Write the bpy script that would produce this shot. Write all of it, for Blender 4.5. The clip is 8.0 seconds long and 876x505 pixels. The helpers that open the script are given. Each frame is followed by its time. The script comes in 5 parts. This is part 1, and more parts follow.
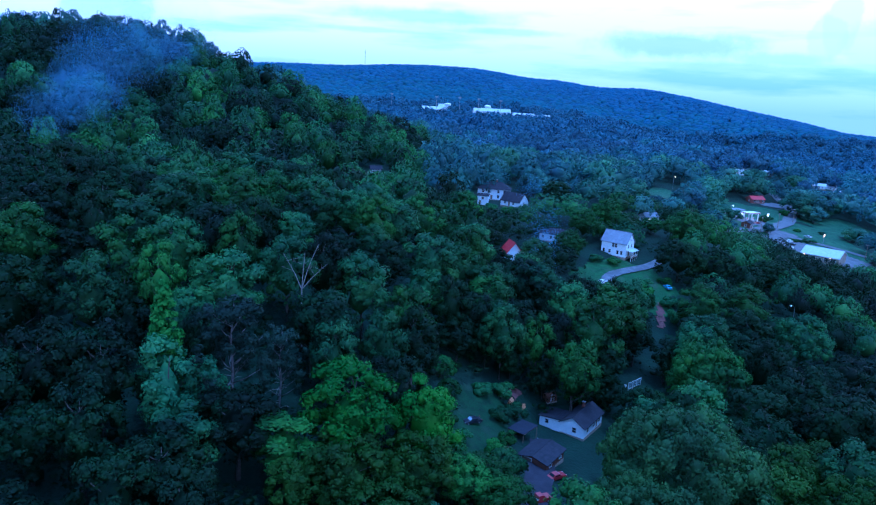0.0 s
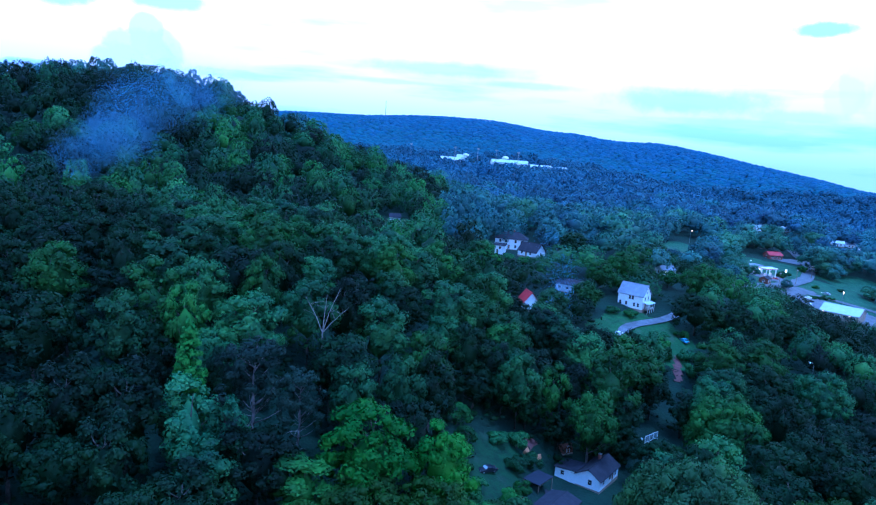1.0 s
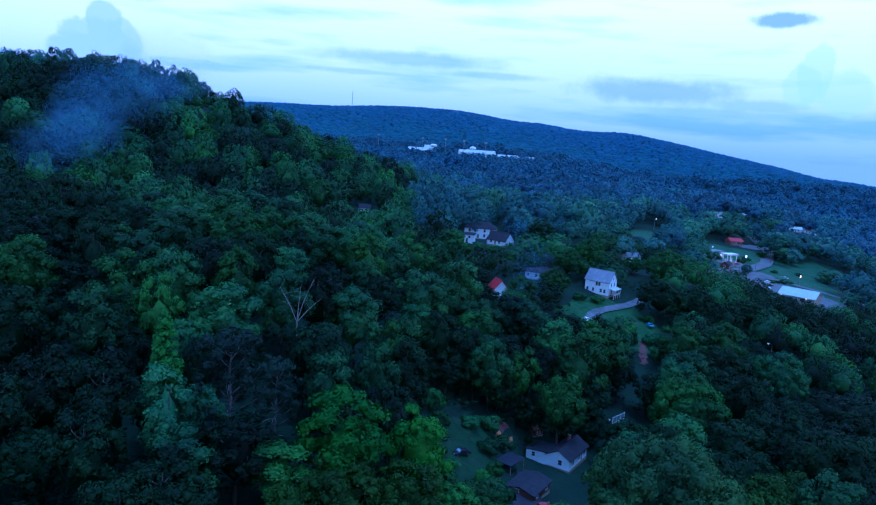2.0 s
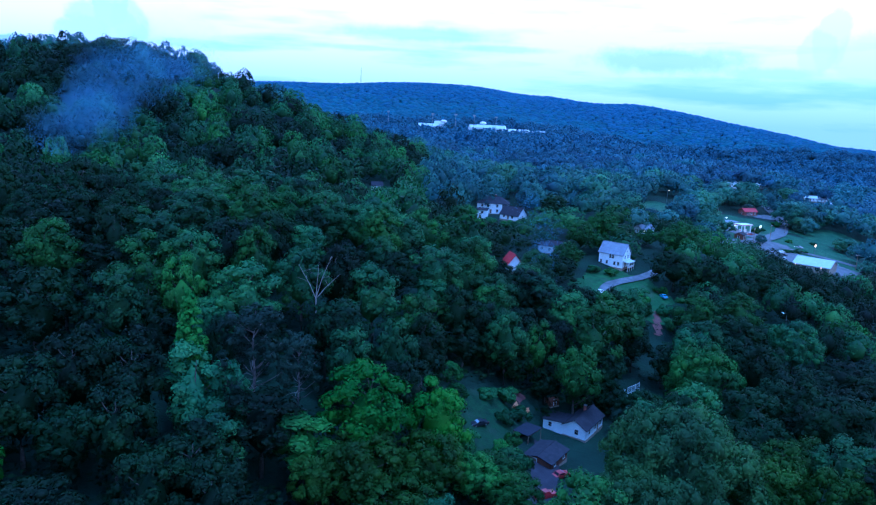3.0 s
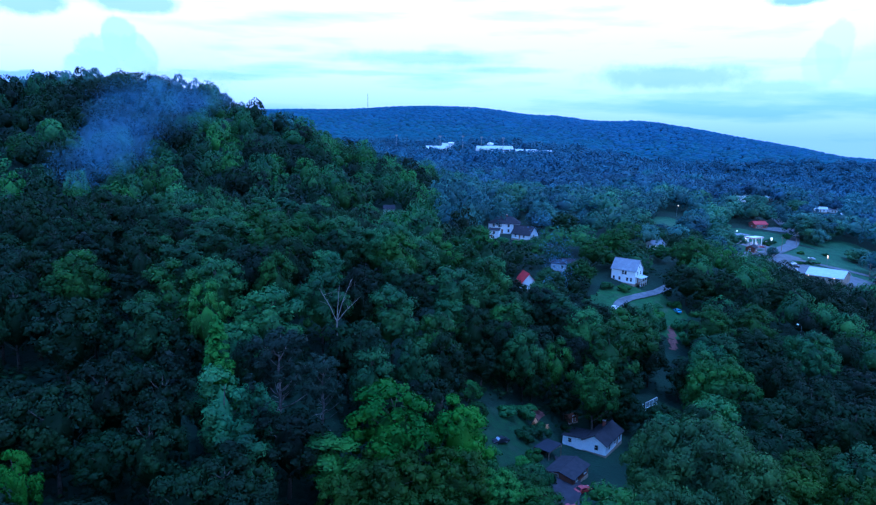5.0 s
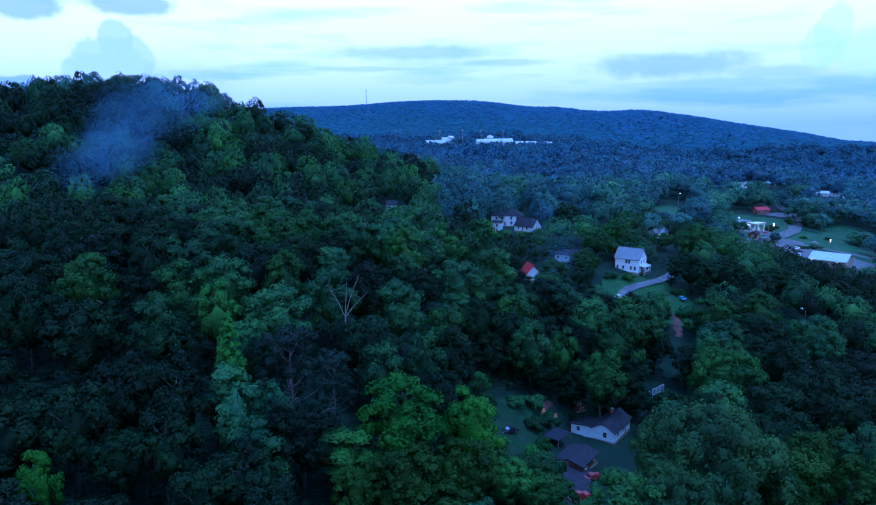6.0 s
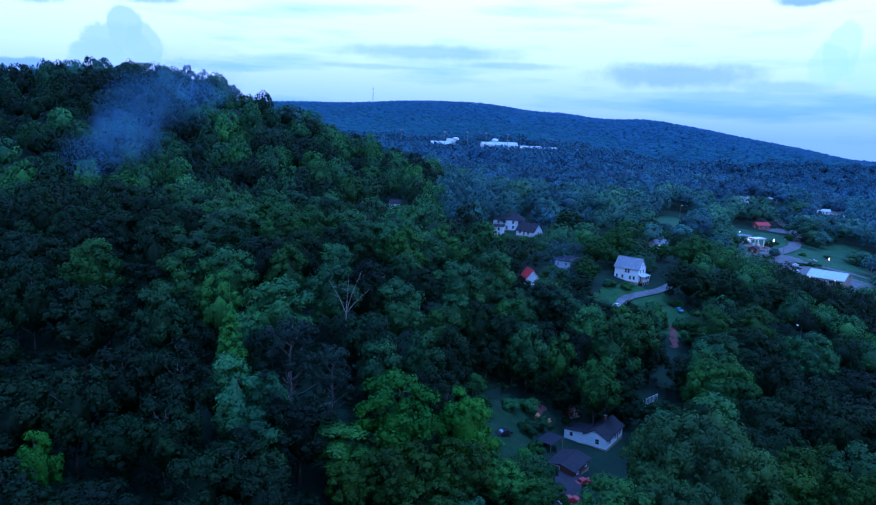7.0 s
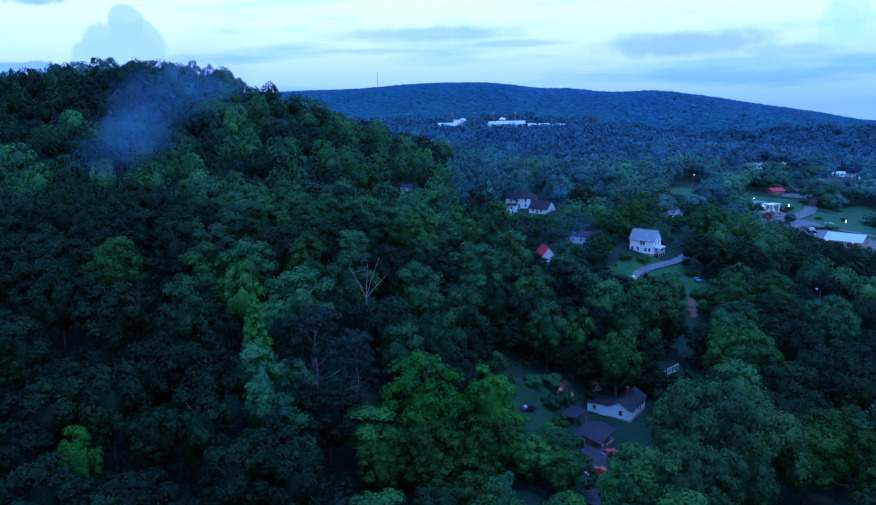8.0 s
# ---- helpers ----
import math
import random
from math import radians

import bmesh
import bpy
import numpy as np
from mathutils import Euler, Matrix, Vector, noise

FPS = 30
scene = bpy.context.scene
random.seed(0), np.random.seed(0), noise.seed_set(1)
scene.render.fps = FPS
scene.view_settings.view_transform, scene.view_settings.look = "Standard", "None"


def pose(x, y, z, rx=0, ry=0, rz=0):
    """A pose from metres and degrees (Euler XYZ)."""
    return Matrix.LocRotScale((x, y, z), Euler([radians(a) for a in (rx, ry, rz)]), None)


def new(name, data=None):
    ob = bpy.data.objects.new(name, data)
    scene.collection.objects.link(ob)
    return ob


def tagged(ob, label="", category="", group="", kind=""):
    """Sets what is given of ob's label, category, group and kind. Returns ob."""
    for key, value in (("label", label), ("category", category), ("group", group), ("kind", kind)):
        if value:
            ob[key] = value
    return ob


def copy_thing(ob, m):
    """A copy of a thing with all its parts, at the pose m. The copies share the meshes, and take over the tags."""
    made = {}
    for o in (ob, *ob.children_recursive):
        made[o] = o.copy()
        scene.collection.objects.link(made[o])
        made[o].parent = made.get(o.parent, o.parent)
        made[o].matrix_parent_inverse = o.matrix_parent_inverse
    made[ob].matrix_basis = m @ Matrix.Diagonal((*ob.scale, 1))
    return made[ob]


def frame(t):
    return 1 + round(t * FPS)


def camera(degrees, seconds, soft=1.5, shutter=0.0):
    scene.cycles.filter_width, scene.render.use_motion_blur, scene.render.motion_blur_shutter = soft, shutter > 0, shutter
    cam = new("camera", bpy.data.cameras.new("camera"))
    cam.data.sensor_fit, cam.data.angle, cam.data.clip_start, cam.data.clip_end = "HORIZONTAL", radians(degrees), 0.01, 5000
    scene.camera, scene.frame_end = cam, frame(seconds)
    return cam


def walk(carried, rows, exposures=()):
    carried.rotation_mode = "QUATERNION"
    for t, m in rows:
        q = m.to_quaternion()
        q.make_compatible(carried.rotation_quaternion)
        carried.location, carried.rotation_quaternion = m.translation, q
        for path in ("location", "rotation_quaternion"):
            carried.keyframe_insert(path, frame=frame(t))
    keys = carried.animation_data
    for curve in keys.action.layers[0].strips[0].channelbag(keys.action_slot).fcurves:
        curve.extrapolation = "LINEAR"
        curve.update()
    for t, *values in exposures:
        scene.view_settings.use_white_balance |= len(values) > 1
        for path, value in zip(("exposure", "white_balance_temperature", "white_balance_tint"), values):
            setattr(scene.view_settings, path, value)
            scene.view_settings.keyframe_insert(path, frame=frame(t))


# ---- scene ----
cam = camera(65.4, 8.0, soft=1.2)
WALK = (
    (0, pose(3.23, 9.10, 84.71, 76.93, -3.11, -0.17)),
    (0.5, pose(2.64, 7.67, 84.87, 78.44, -2.75, 1.41)),
    (1, pose(2.12, 6.04, 84.95, 80.91, -4.19, 1.32)),
    (1.5, pose(1.71, 4.34, 84.96, 81.74, -3.68, -0.30)),
    (2, pose(1.36, 2.88, 84.96, 80.32, -3.90, -1.41)),
    (2.2, pose(1.20, 2.42, 84.96, 79.16, -4.48, -1.69)),
    (3.3, pose(0.18, 0.39, 84.95, 78.28, -1.95, -0.16)),
    (3.5, pose(0.00, 0.00, 85.00, 78.40, -1.80, 0.00)),
    (4, pose(-0.45, -0.94, 85.26, 79.07, -2.73, 0.54)),
    (4.5, pose(-0.89, -1.87, 85.45, 79.70, -0.85, 0.22)),
    (4.7, pose(-1.05, -2.22, 85.50, 80.19, -1.22, 0.02)),
    (5.8, pose(-1.91, -4.04, 85.61, 79.61, 0.52, -0.47)),
    (6, pose(-2.07, -4.37, 85.65, 79.62, 0.55, -0.20)),
    (6.5, pose(-2.46, -5.19, 85.83, 78.80, -0.81, -0.08)),
    (7, pose(-2.86, -6.06, 86.11, 79.65, -2.00, 0.21)),
    (7.5, pose(-3.30, -6.83, 86.22, 79.08, -2.21, 0.32)),
    (8, pose(-3.86, -7.54, 86.06, 78.21, 1.01, 0.70)),
)
LIGHT = ((0, 0.18, 3650, 16), (0.5, 0.73, 3650, 16), (1, 0.48, 3650, 16), (1.5, 0.15, 3650, 16), (2, -0.37, 3650, 16), (3.5, 0.41, 3650, 16), (4.5, 0.23, 3650, 16), (6, -0.19, 3750, 20), (6.5, -0.25, 3750, 21), (8, -0.29, 3750, 21))
walk(cam, WALK, LIGHT)

# ---------------------------------------------------------------- sky and sun
def make_sky():
    world = bpy.data.worlds.new("evening_sky")
    scene.world = world
    world.use_nodes = True
    nt = world.node_tree
    nt.nodes.clear()
    N, L = nt.nodes.new, nt.links.new
    out, bg = N("ShaderNodeOutputWorld"), N("ShaderNodeBackground")
    sky = N("ShaderNodeTexSky")
    sky.sky_type = "NISHITA"
    sky.sun_disc = False
    sky.sun_elevation, sky.sun_rotation = radians(76), radians(-120)
    sky.dust_density, sky.ozone_density = 1.5, 2.0
    co = N("ShaderNodeTexCoord")
    sep = N("ShaderNodeSeparateXYZ")
    L(co.outputs["Generated"], sep.inputs[0])
    # flat cloud layer: stretch the direction sideways near the horizon
    mp = N("ShaderNodeMapping")
    mp.inputs["Scale"].default_value = (2.2, 2.2, 15.0)
    mp.inputs["Location"].default_value = (1.3, 0.4, 0.35)
    L(co.outputs["Generated"], mp.inputs[0])
    ns = N("ShaderNodeTexNoise")
    ns.inputs["Scale"].default_value, ns.inputs["Detail"].default_value, ns.inputs["Roughness"].default_value = 1.6, 7, 0.52
    L(mp.outputs[0], ns.inputs["Vector"])
    streak = N("ShaderNodeValToRGB")
    streak.color_ramp.elements[0].position, streak.color_ramp.elements[1].position = 0.50, 0.66
    L(ns.outputs["Fac"], streak.inputs[0])
    # brightness of the overcast by height
    grad = N("ShaderNodeValToRGB")
    e = grad.color_ramp.elements
    e[0].position, e[0].color = 0.0, (0.60, 0.68, 1.02, 1)
    e[1].position, e[1].color = 1.0, (0.66, 0.92, 1.50, 1)
    for p, c in ((0.045, (0.94, 0.94, 1.12, 1)), (0.095, (1.42, 1.26, 1.20, 1)), (0.19, (2.0, 1.62, 1.36, 1)), (0.27, (1.5, 1.42, 1.36, 1)), (0.5, (0.95, 1.12, 1.30, 1))):
        q = e.new(p)
        q.color = c
    L(sep.outputs[2], grad.inputs[0])
    dark = N("ShaderNodeMix")
    dark.data_type, dark.blend_type = "RGBA", "MULTIPLY"
    dark.inputs["B"].default_value = (0.52, 0.70, 0.84, 1)
    k = N("ShaderNodeMath")
    k.operation = "MULTIPLY"
    k.inputs[1].default_value = 0.75
    L(streak.outputs[0], k.inputs[0])
    L(k.outputs[0], dark.inputs["Factor"])
    L(grad.outputs[0], dark.inputs["A"])
    # the sky is bright on the side of the sunset and overhead, and dim low down on the other side
    glowing, height, both = N("ShaderNodeMapRange"), N("ShaderNodeMapRange"), N("ShaderNodeMix")
    glowing.interpolation_type = "SMOOTHSTEP"
    for node, sock, lo, hi, dim in ((glowing, 1, -0.35, 0.75, 0.80), (height, 2, 0.25, 0.8, 0.0)):
        node.inputs["From Min"].default_value, node.inputs["From Max"].default_value = lo, hi
        node.inputs["To Min"].default_value = dim
        L(sep.outputs[sock], node.inputs[0])
    both.data_type = "FLOAT"
    both.inputs["B"].default_value = 1.0
    L(height.outputs[0], both.inputs["Factor"])
    L(glowing.outputs[0], both.inputs["A"])
    dusk = N("ShaderNodeVectorMath")
    dusk.operation = "SCALE"
    L(dark.outputs["Result"], dusk.inputs[0])
    L(both.outputs["Result"], dusk.inputs["Scale"])
    # single clouds: towers of cumulus and long dark streaks, each round its own direction
    low = N("ShaderNodeTexNoise")
    low.inputs["Scale"].default_value, low.inputs["Detail"].default_value, low.inputs["Roughness"].default_value = 26, 6, 0.62
    L(co.outputs["Generated"], low.inputs["Vector"])
    flow = dusk.outputs[0]
    for where, size, tone, edge, strength in (
        ((-0.418, 0.905, 0.075), (0.051, 0.060, 0.046), (0.9, 0.94, 1.1), 0.2, 0.8),
        ((-0.440, 0.896, 0.067), (0.033, 0.060, 0.033), (0.9, 0.94, 1.1), 0.2, 0.8),
        ((-0.408, 0.906, 0.112), (0.021, 0.060, 0.028), (0.9, 0.94, 1.1), 0.2, 0.8),
        ((-0.386, 0.918, 0.095), (0.023, 0.060, 0.026), (0.9, 0.94, 1.1), 0.22, 0.75),
        ((-0.518, 0.853, 0.056), (0.061, 0.060, 0.013), (0.42, 0.56, 0.92), 0.35, 0.8),
        ((-0.497, 0.854, 0.150), (0.052, 0.060, 0.021), (0.42, 0.56, 0.92), 0.4, 0.7),
        ((-0.386, 0.909, 0.159), (0.069, 0.060, 0.018), (0.6, 0.68, 0.98), 0.45, 0.8),
        ((-0.026, 0.994, 0.104), (0.164, 0.060, 0.014), (0.68, 0.77, 1.0), 0.7, 0.7),
        ((0.099, 0.991, 0.089), (0.090, 0.060, 0.007), (0.68, 0.77, 1.0), 0.7, 0.6),
        ((-0.093, 0.992, 0.082), (0.098, 0.060, 0.005), (0.68, 0.77, 1.0), 0.7, 0.5),
        ((0.319, 0.944, 0.080), (0.160, 0.060, 0.022), (0.6, 0.68, 0.98), 0.6, 0.75),
        ((0.442, 0.895, 0.066), (0.098, 0.060, 0.011), (0.68, 0.77, 1.0), 0.7, 0.6),
        ((0.377, 0.925, 0.055), (0.164, 0.060, 0.007), (0.68, 0.77, 1.0), 0.7, 0.5),
        ((0.488, 0.866, 0.107), (0.020, 0.060, 0.043), (0.98, 1.1, 1.14), 0.2, 0.42),
        ((0.478, 0.874, 0.092), (0.023, 0.060, 0.029), (0.98, 1.1, 1.14), 0.2, 0.42),
        ((0.517, 0.852, 0.087), (0.036, 0.060, 0.033), (0.98, 1.1, 1.14), 0.3, 0.42),
        ((0.446, 0.878, 0.172), (0.044, 0.060, 0.013), (0.42, 0.56, 0.92), 0.45, 0.8),
    ):
        sub, div, ln = N("ShaderNodeVectorMath"), N("ShaderNodeVectorMath"), N("ShaderNodeVectorMath")
        sub.operation, div.operation, ln.operation = "SUBTRACT", "DIVIDE", "LENGTH"
        sub.inputs[1].default_value, div.inputs[1].default_value = where, size
        L(co.outputs["Generated"], sub.inputs[0])
        L(sub.outputs[0], div.inputs[0])
        L(div.outputs[0], ln.inputs[0])
        wob = N("ShaderNodeMath")
        wob.operation = "MULTIPLY_ADD"
        wob.inputs[1].default_value = -0.95
        L(low.outputs["Fac"], wob.inputs[0])
        L(ln.outputs["Value"], wob.inputs[2])
        mr = N("ShaderNodeMapRange")
        mr.interpolation_type = "SMOOTHSTEP"
        mr.inputs["From Min"].default_value, mr.inputs["From Max"].default_value = 0.55, 0.55 - edge
        mr.inputs["To Min"].default_value, mr.inputs["To Max"].default_value = 0.0, strength
        L(wob.outputs[0], mr.inputs[0])
        cl = N("ShaderNodeMix")
        cl.data_type, cl.blend_type = "RGBA", "MIX"
        cl.inputs["B"].default_value = (*tone, 1)
        L(mr.outputs[0], cl.inputs["Factor"])
        L(flow, cl.inputs["A"])
        flow = cl.outputs["Result"]
    # blue of the clear sky shows a little through the cloud
    tint = N("ShaderNodeMix")
    tint.data_type = "RGBA"
    tint.inputs["Factor"].default_value = 0.92
    sc = N("ShaderNodeVectorMath")
    sc.operation = "SCALE"
    sc.inputs["Scale"].default_value = 0.1
    L(sky.outputs[0], sc.inputs[0])
    L(sc.outputs[0], tint.inputs["A"])
    L(flow, tint.inputs["B"])
    L(tint.outputs["Result"], bg.inputs[0])
    bg.inputs[1].default_value = 1.0
    L(bg.outputs[0], out.inputs[0])


make_sky()
sun = new("sun", bpy.data.lights.new("sun", "SUN"))
sun.data.energy, sun.data.angle, sun.data.color = 1.5, radians(16), (0.82, 0.94, 1.0)
sun.matrix_basis = pose(0, 0, 300, 14, 0, 60)


# ---------------------------------------------------------------- materials
def shader(name, rough=0.7, spec=0.3, metal=0.0):
    m = bpy.data.materials.new(name)
    m.use_nodes = True
    b = m.node_tree.nodes["Principled BSDF"]
    b.inputs["Roughness"].default_value = rough
    b.inputs["Specular IOR Level"].default_value = spec
    b.inputs["Metallic"].default_value = metal
    return m, m.node_tree.nodes.new, m.node_tree.links.new, b


def ramp(N, stops):
    r = N("ShaderNodeValToRGB")
    e = r.color_ramp.elements
    e[0].position, e[0].color = stops[0][0], (*stops[0][1], 1)
    e[1].position, e[1].color = stops[-1][0], (*stops[-1][1], 1)
    for p, c in stops[1:-1]:
        e.new(p).color = (*c, 1)
    return r


def mixed(N, L, a, b, fac, blend="MIX"):
    m = N("ShaderNodeMix")
    m.data_type, m.blend_type = "RGBA", blend
    for sock, v in (("Factor", fac), ("A", a), ("B", b)):
        if hasattr(v, "is_output"):
            L(v, m.inputs[sock])
        else:
            m.inputs[sock].default_value = v if sock == "Factor" else (*v, 1)
    return m.outputs["Result"]


def foliage(name, low, mid, high, patch=14.0, rough=0.62, vary=0.45, leafy=0.28):
    """Leaves: shade varies leaf by leaf, tree by tree and in patches."""
    m, N, L, b = shader(name, rough, 0.15)
    geo, info = N("ShaderNodeNewGeometry"), N("ShaderNodeObjectInfo")
    n1 = N("ShaderNodeTexNoise")
    n1.inputs["Scale"].default_value, n1.inputs["Detail"].default_value = 1 / patch, 3
    L(geo.outputs["Position"], n1.inputs["Vector"])
    add = N("ShaderNodeMath")
    add.operation = "MULTIPLY_ADD"
    add.inputs[1].default_value = leafy
    L(geo.outputs["Random Per Island"], add.inputs[0])
    n2 = N("ShaderNodeMath")
    n2.operation = "MULTIPLY_ADD"
    n2.inputs[1].default_value, n2.inputs[2].default_value = 1.4, -0.22 - leafy / 2
    L(n1.outputs["Fac"], n2.inputs[0])
    L(n2.outputs[0], add.inputs[2])
    r = ramp(N, ((0.05, low), (0.5, mid), (0.98, high)))
    L(add.outputs[0], r.inputs[0])
    hsv = N("ShaderNodeHueSaturation")
    mr = N("ShaderNodeMapRange")
    mr.inputs["To Min"].default_value, mr.inputs["To Max"].default_value = 1 - vary, 1 + vary
    tone, both, wrap = N("ShaderNodeAttribute"), N("ShaderNodeMath"), N("ShaderNodeMath")
    tone.attribute_name = "tree_tone"
    both.operation, wrap.operation = "ADD", "FRACT"
    L(info.outputs["Random"], both.inputs[0])
    L(tone.outputs["Fac"], both.inputs[1])
    L(both.outputs[0], wrap.inputs[0])
    L(wrap.outputs[0], mr.inputs[0])
    L(mr.outputs[0], hsv.inputs["Value"])
    L(r.outputs[0], hsv.inputs["Color"])
    L(hsv.outputs[0], b.inputs["Base Color"])
    # thin leaves let some light through
    thin, both_ways = N("ShaderNodeBsdfTranslucent"), N("ShaderNodeMixShader")
    both_ways.inputs[0].default_value = 0.30
    L(hsv.outputs[0], thin.inputs[0])
    L(b.outputs[0], both_ways.inputs[1])
    L(thin.outputs[0], both_ways.inputs[2])
    L(both_ways.outputs[0], m.node_tree.nodes["Material Output"].inputs[0])
    return m


def surface(name, c1, c2, size=1.0, fine=0.08, rough=0.75, bump=0.3, metal=0.0, spec=0.3, dirt=None):
    """Painted, mineral or earthy surface with stains at one size and grain at another."""
    m, N, L, b = shader(name, rough, spec, metal)
    co = N("ShaderNodeTexCoord")
    n1, n2 = N("ShaderNodeTexNoise"), N("ShaderNodeTexNoise")
    n1.inputs["Scale"].default_value, n1.inputs["Detail"].default_value, n1.inputs["Roughness"].default_value = 1 / size, 6, 0.6
    n2.inputs["Scale"].default_value, n2.inputs["Detail"].default_value = 1 / fine, 4
    for n in (n1, n2):
        L(co.outputs["Object"], n.inputs["Vector"])
    r = ramp(N, ((0.35, c1), (0.68, c2)))
    L(n1.outputs["Fac"], r.inputs[0])
    g = ramp(N, ((0.3, (0.78, 0.78, 0.78)), (0.7, (1.12, 1.12, 1.12))))
    L(n2.outputs["Fac"], g.inputs[0])
    col = mixed(N, L, r.outputs[0], g.outputs[0], 1.0, "MULTIPLY")
    if dirt:
        n3 = N("ShaderNodeTexNoise")
        n3.inputs["Scale"].default_value, n3.inputs["Detail"].default_value = 0.45 / size, 8
        L(co.outputs["Object"], n3.inputs["Vector"])
        d = ramp(N, ((0.52, (0, 0, 0)), (0.70, (1, 1, 1))))
        L(n3.outputs["Fac"], d.inputs[0])
        col = mixed(N, L, col, dirt, d.outputs[0])
    L(col, b.inputs["Base Color"])
    bp = N("ShaderNodeBump")
    bp.inputs["Strength"].default_value, bp.inputs["Distance"].default_value = bump, fine * 0.5
    L(n2.outputs["Fac"], bp.inputs["Height"])
    L(bp.outputs[0], b.inputs["Normal"])
    return m


def boards(name, c1, c2, step, rough=0.6, axis=2, metal=0.0, bump=0.6):
    """Lapped siding, roof ribs or shingle courses: even lines across one axis, weathered in patches."""
    m, N, L, b = shader(name, rough, 0.3, metal)
    co, sep, n1 = N("ShaderNodeTexCoord"), N("ShaderNodeSeparateXYZ"), N("ShaderNodeTexNoise")
    L(co.outputs["Object"], sep.inputs[0])
    n1.inputs["Scale"].default_value, n1.inputs["Detail"].default_value, n1.inputs["Roughness"].default_value = 0.7, 8, 0.65
    L(co.outputs["Object"], n1.inputs["Vector"])
    r = ramp(N, ((0.35, c1), (0.68, c2)))
    L(n1.outputs["Fac"], r.inputs[0])
    saw = N("ShaderNodeMath")
    saw.operation = "DIVIDE"
    saw.inputs[1].default_value = step
    L(sep.outputs[axis], saw.inputs[0])
    fr = N("ShaderNodeMath")
    fr.operation = "FRACT"
    L(saw.outputs[0], fr.inputs[0])
    g = ramp(N, ((0.0, (0.72, 0.72, 0.72)), (0.18, (1, 1, 1))))
    L(fr.outputs[0], g.inputs[0])
    L(mixed(N, L, r.outputs[0], g.outputs[0], 1.0, "MULTIPLY"), b.inputs["Base Color"])
    bp = N("ShaderNodeBump")
    bp.inputs["Strength"].default_value, bp.inputs["Distance"].default_value = bump, 0.02
    L(fr.outputs[0], bp.inputs["Height"])
    L(bp.outputs[0], b.inputs["Normal"])
    return m


def glow(name, color, strength):
    m, N, L, b = shader(name)
    b.inputs["Base Color"].default_value = (0.8, 0.8, 0.8, 1)
    b.inputs["Emission Color"].default_value = (*color, 1)
    b.inputs["Emission Strength"].default_value = strength
    return m


def pane_glass():
    m, N, L, b = shader("window_glass", 0.08, 0.6)
    b.inputs["Base Color"].default_value = (0.02, 0.025, 0.03, 1)
    return m


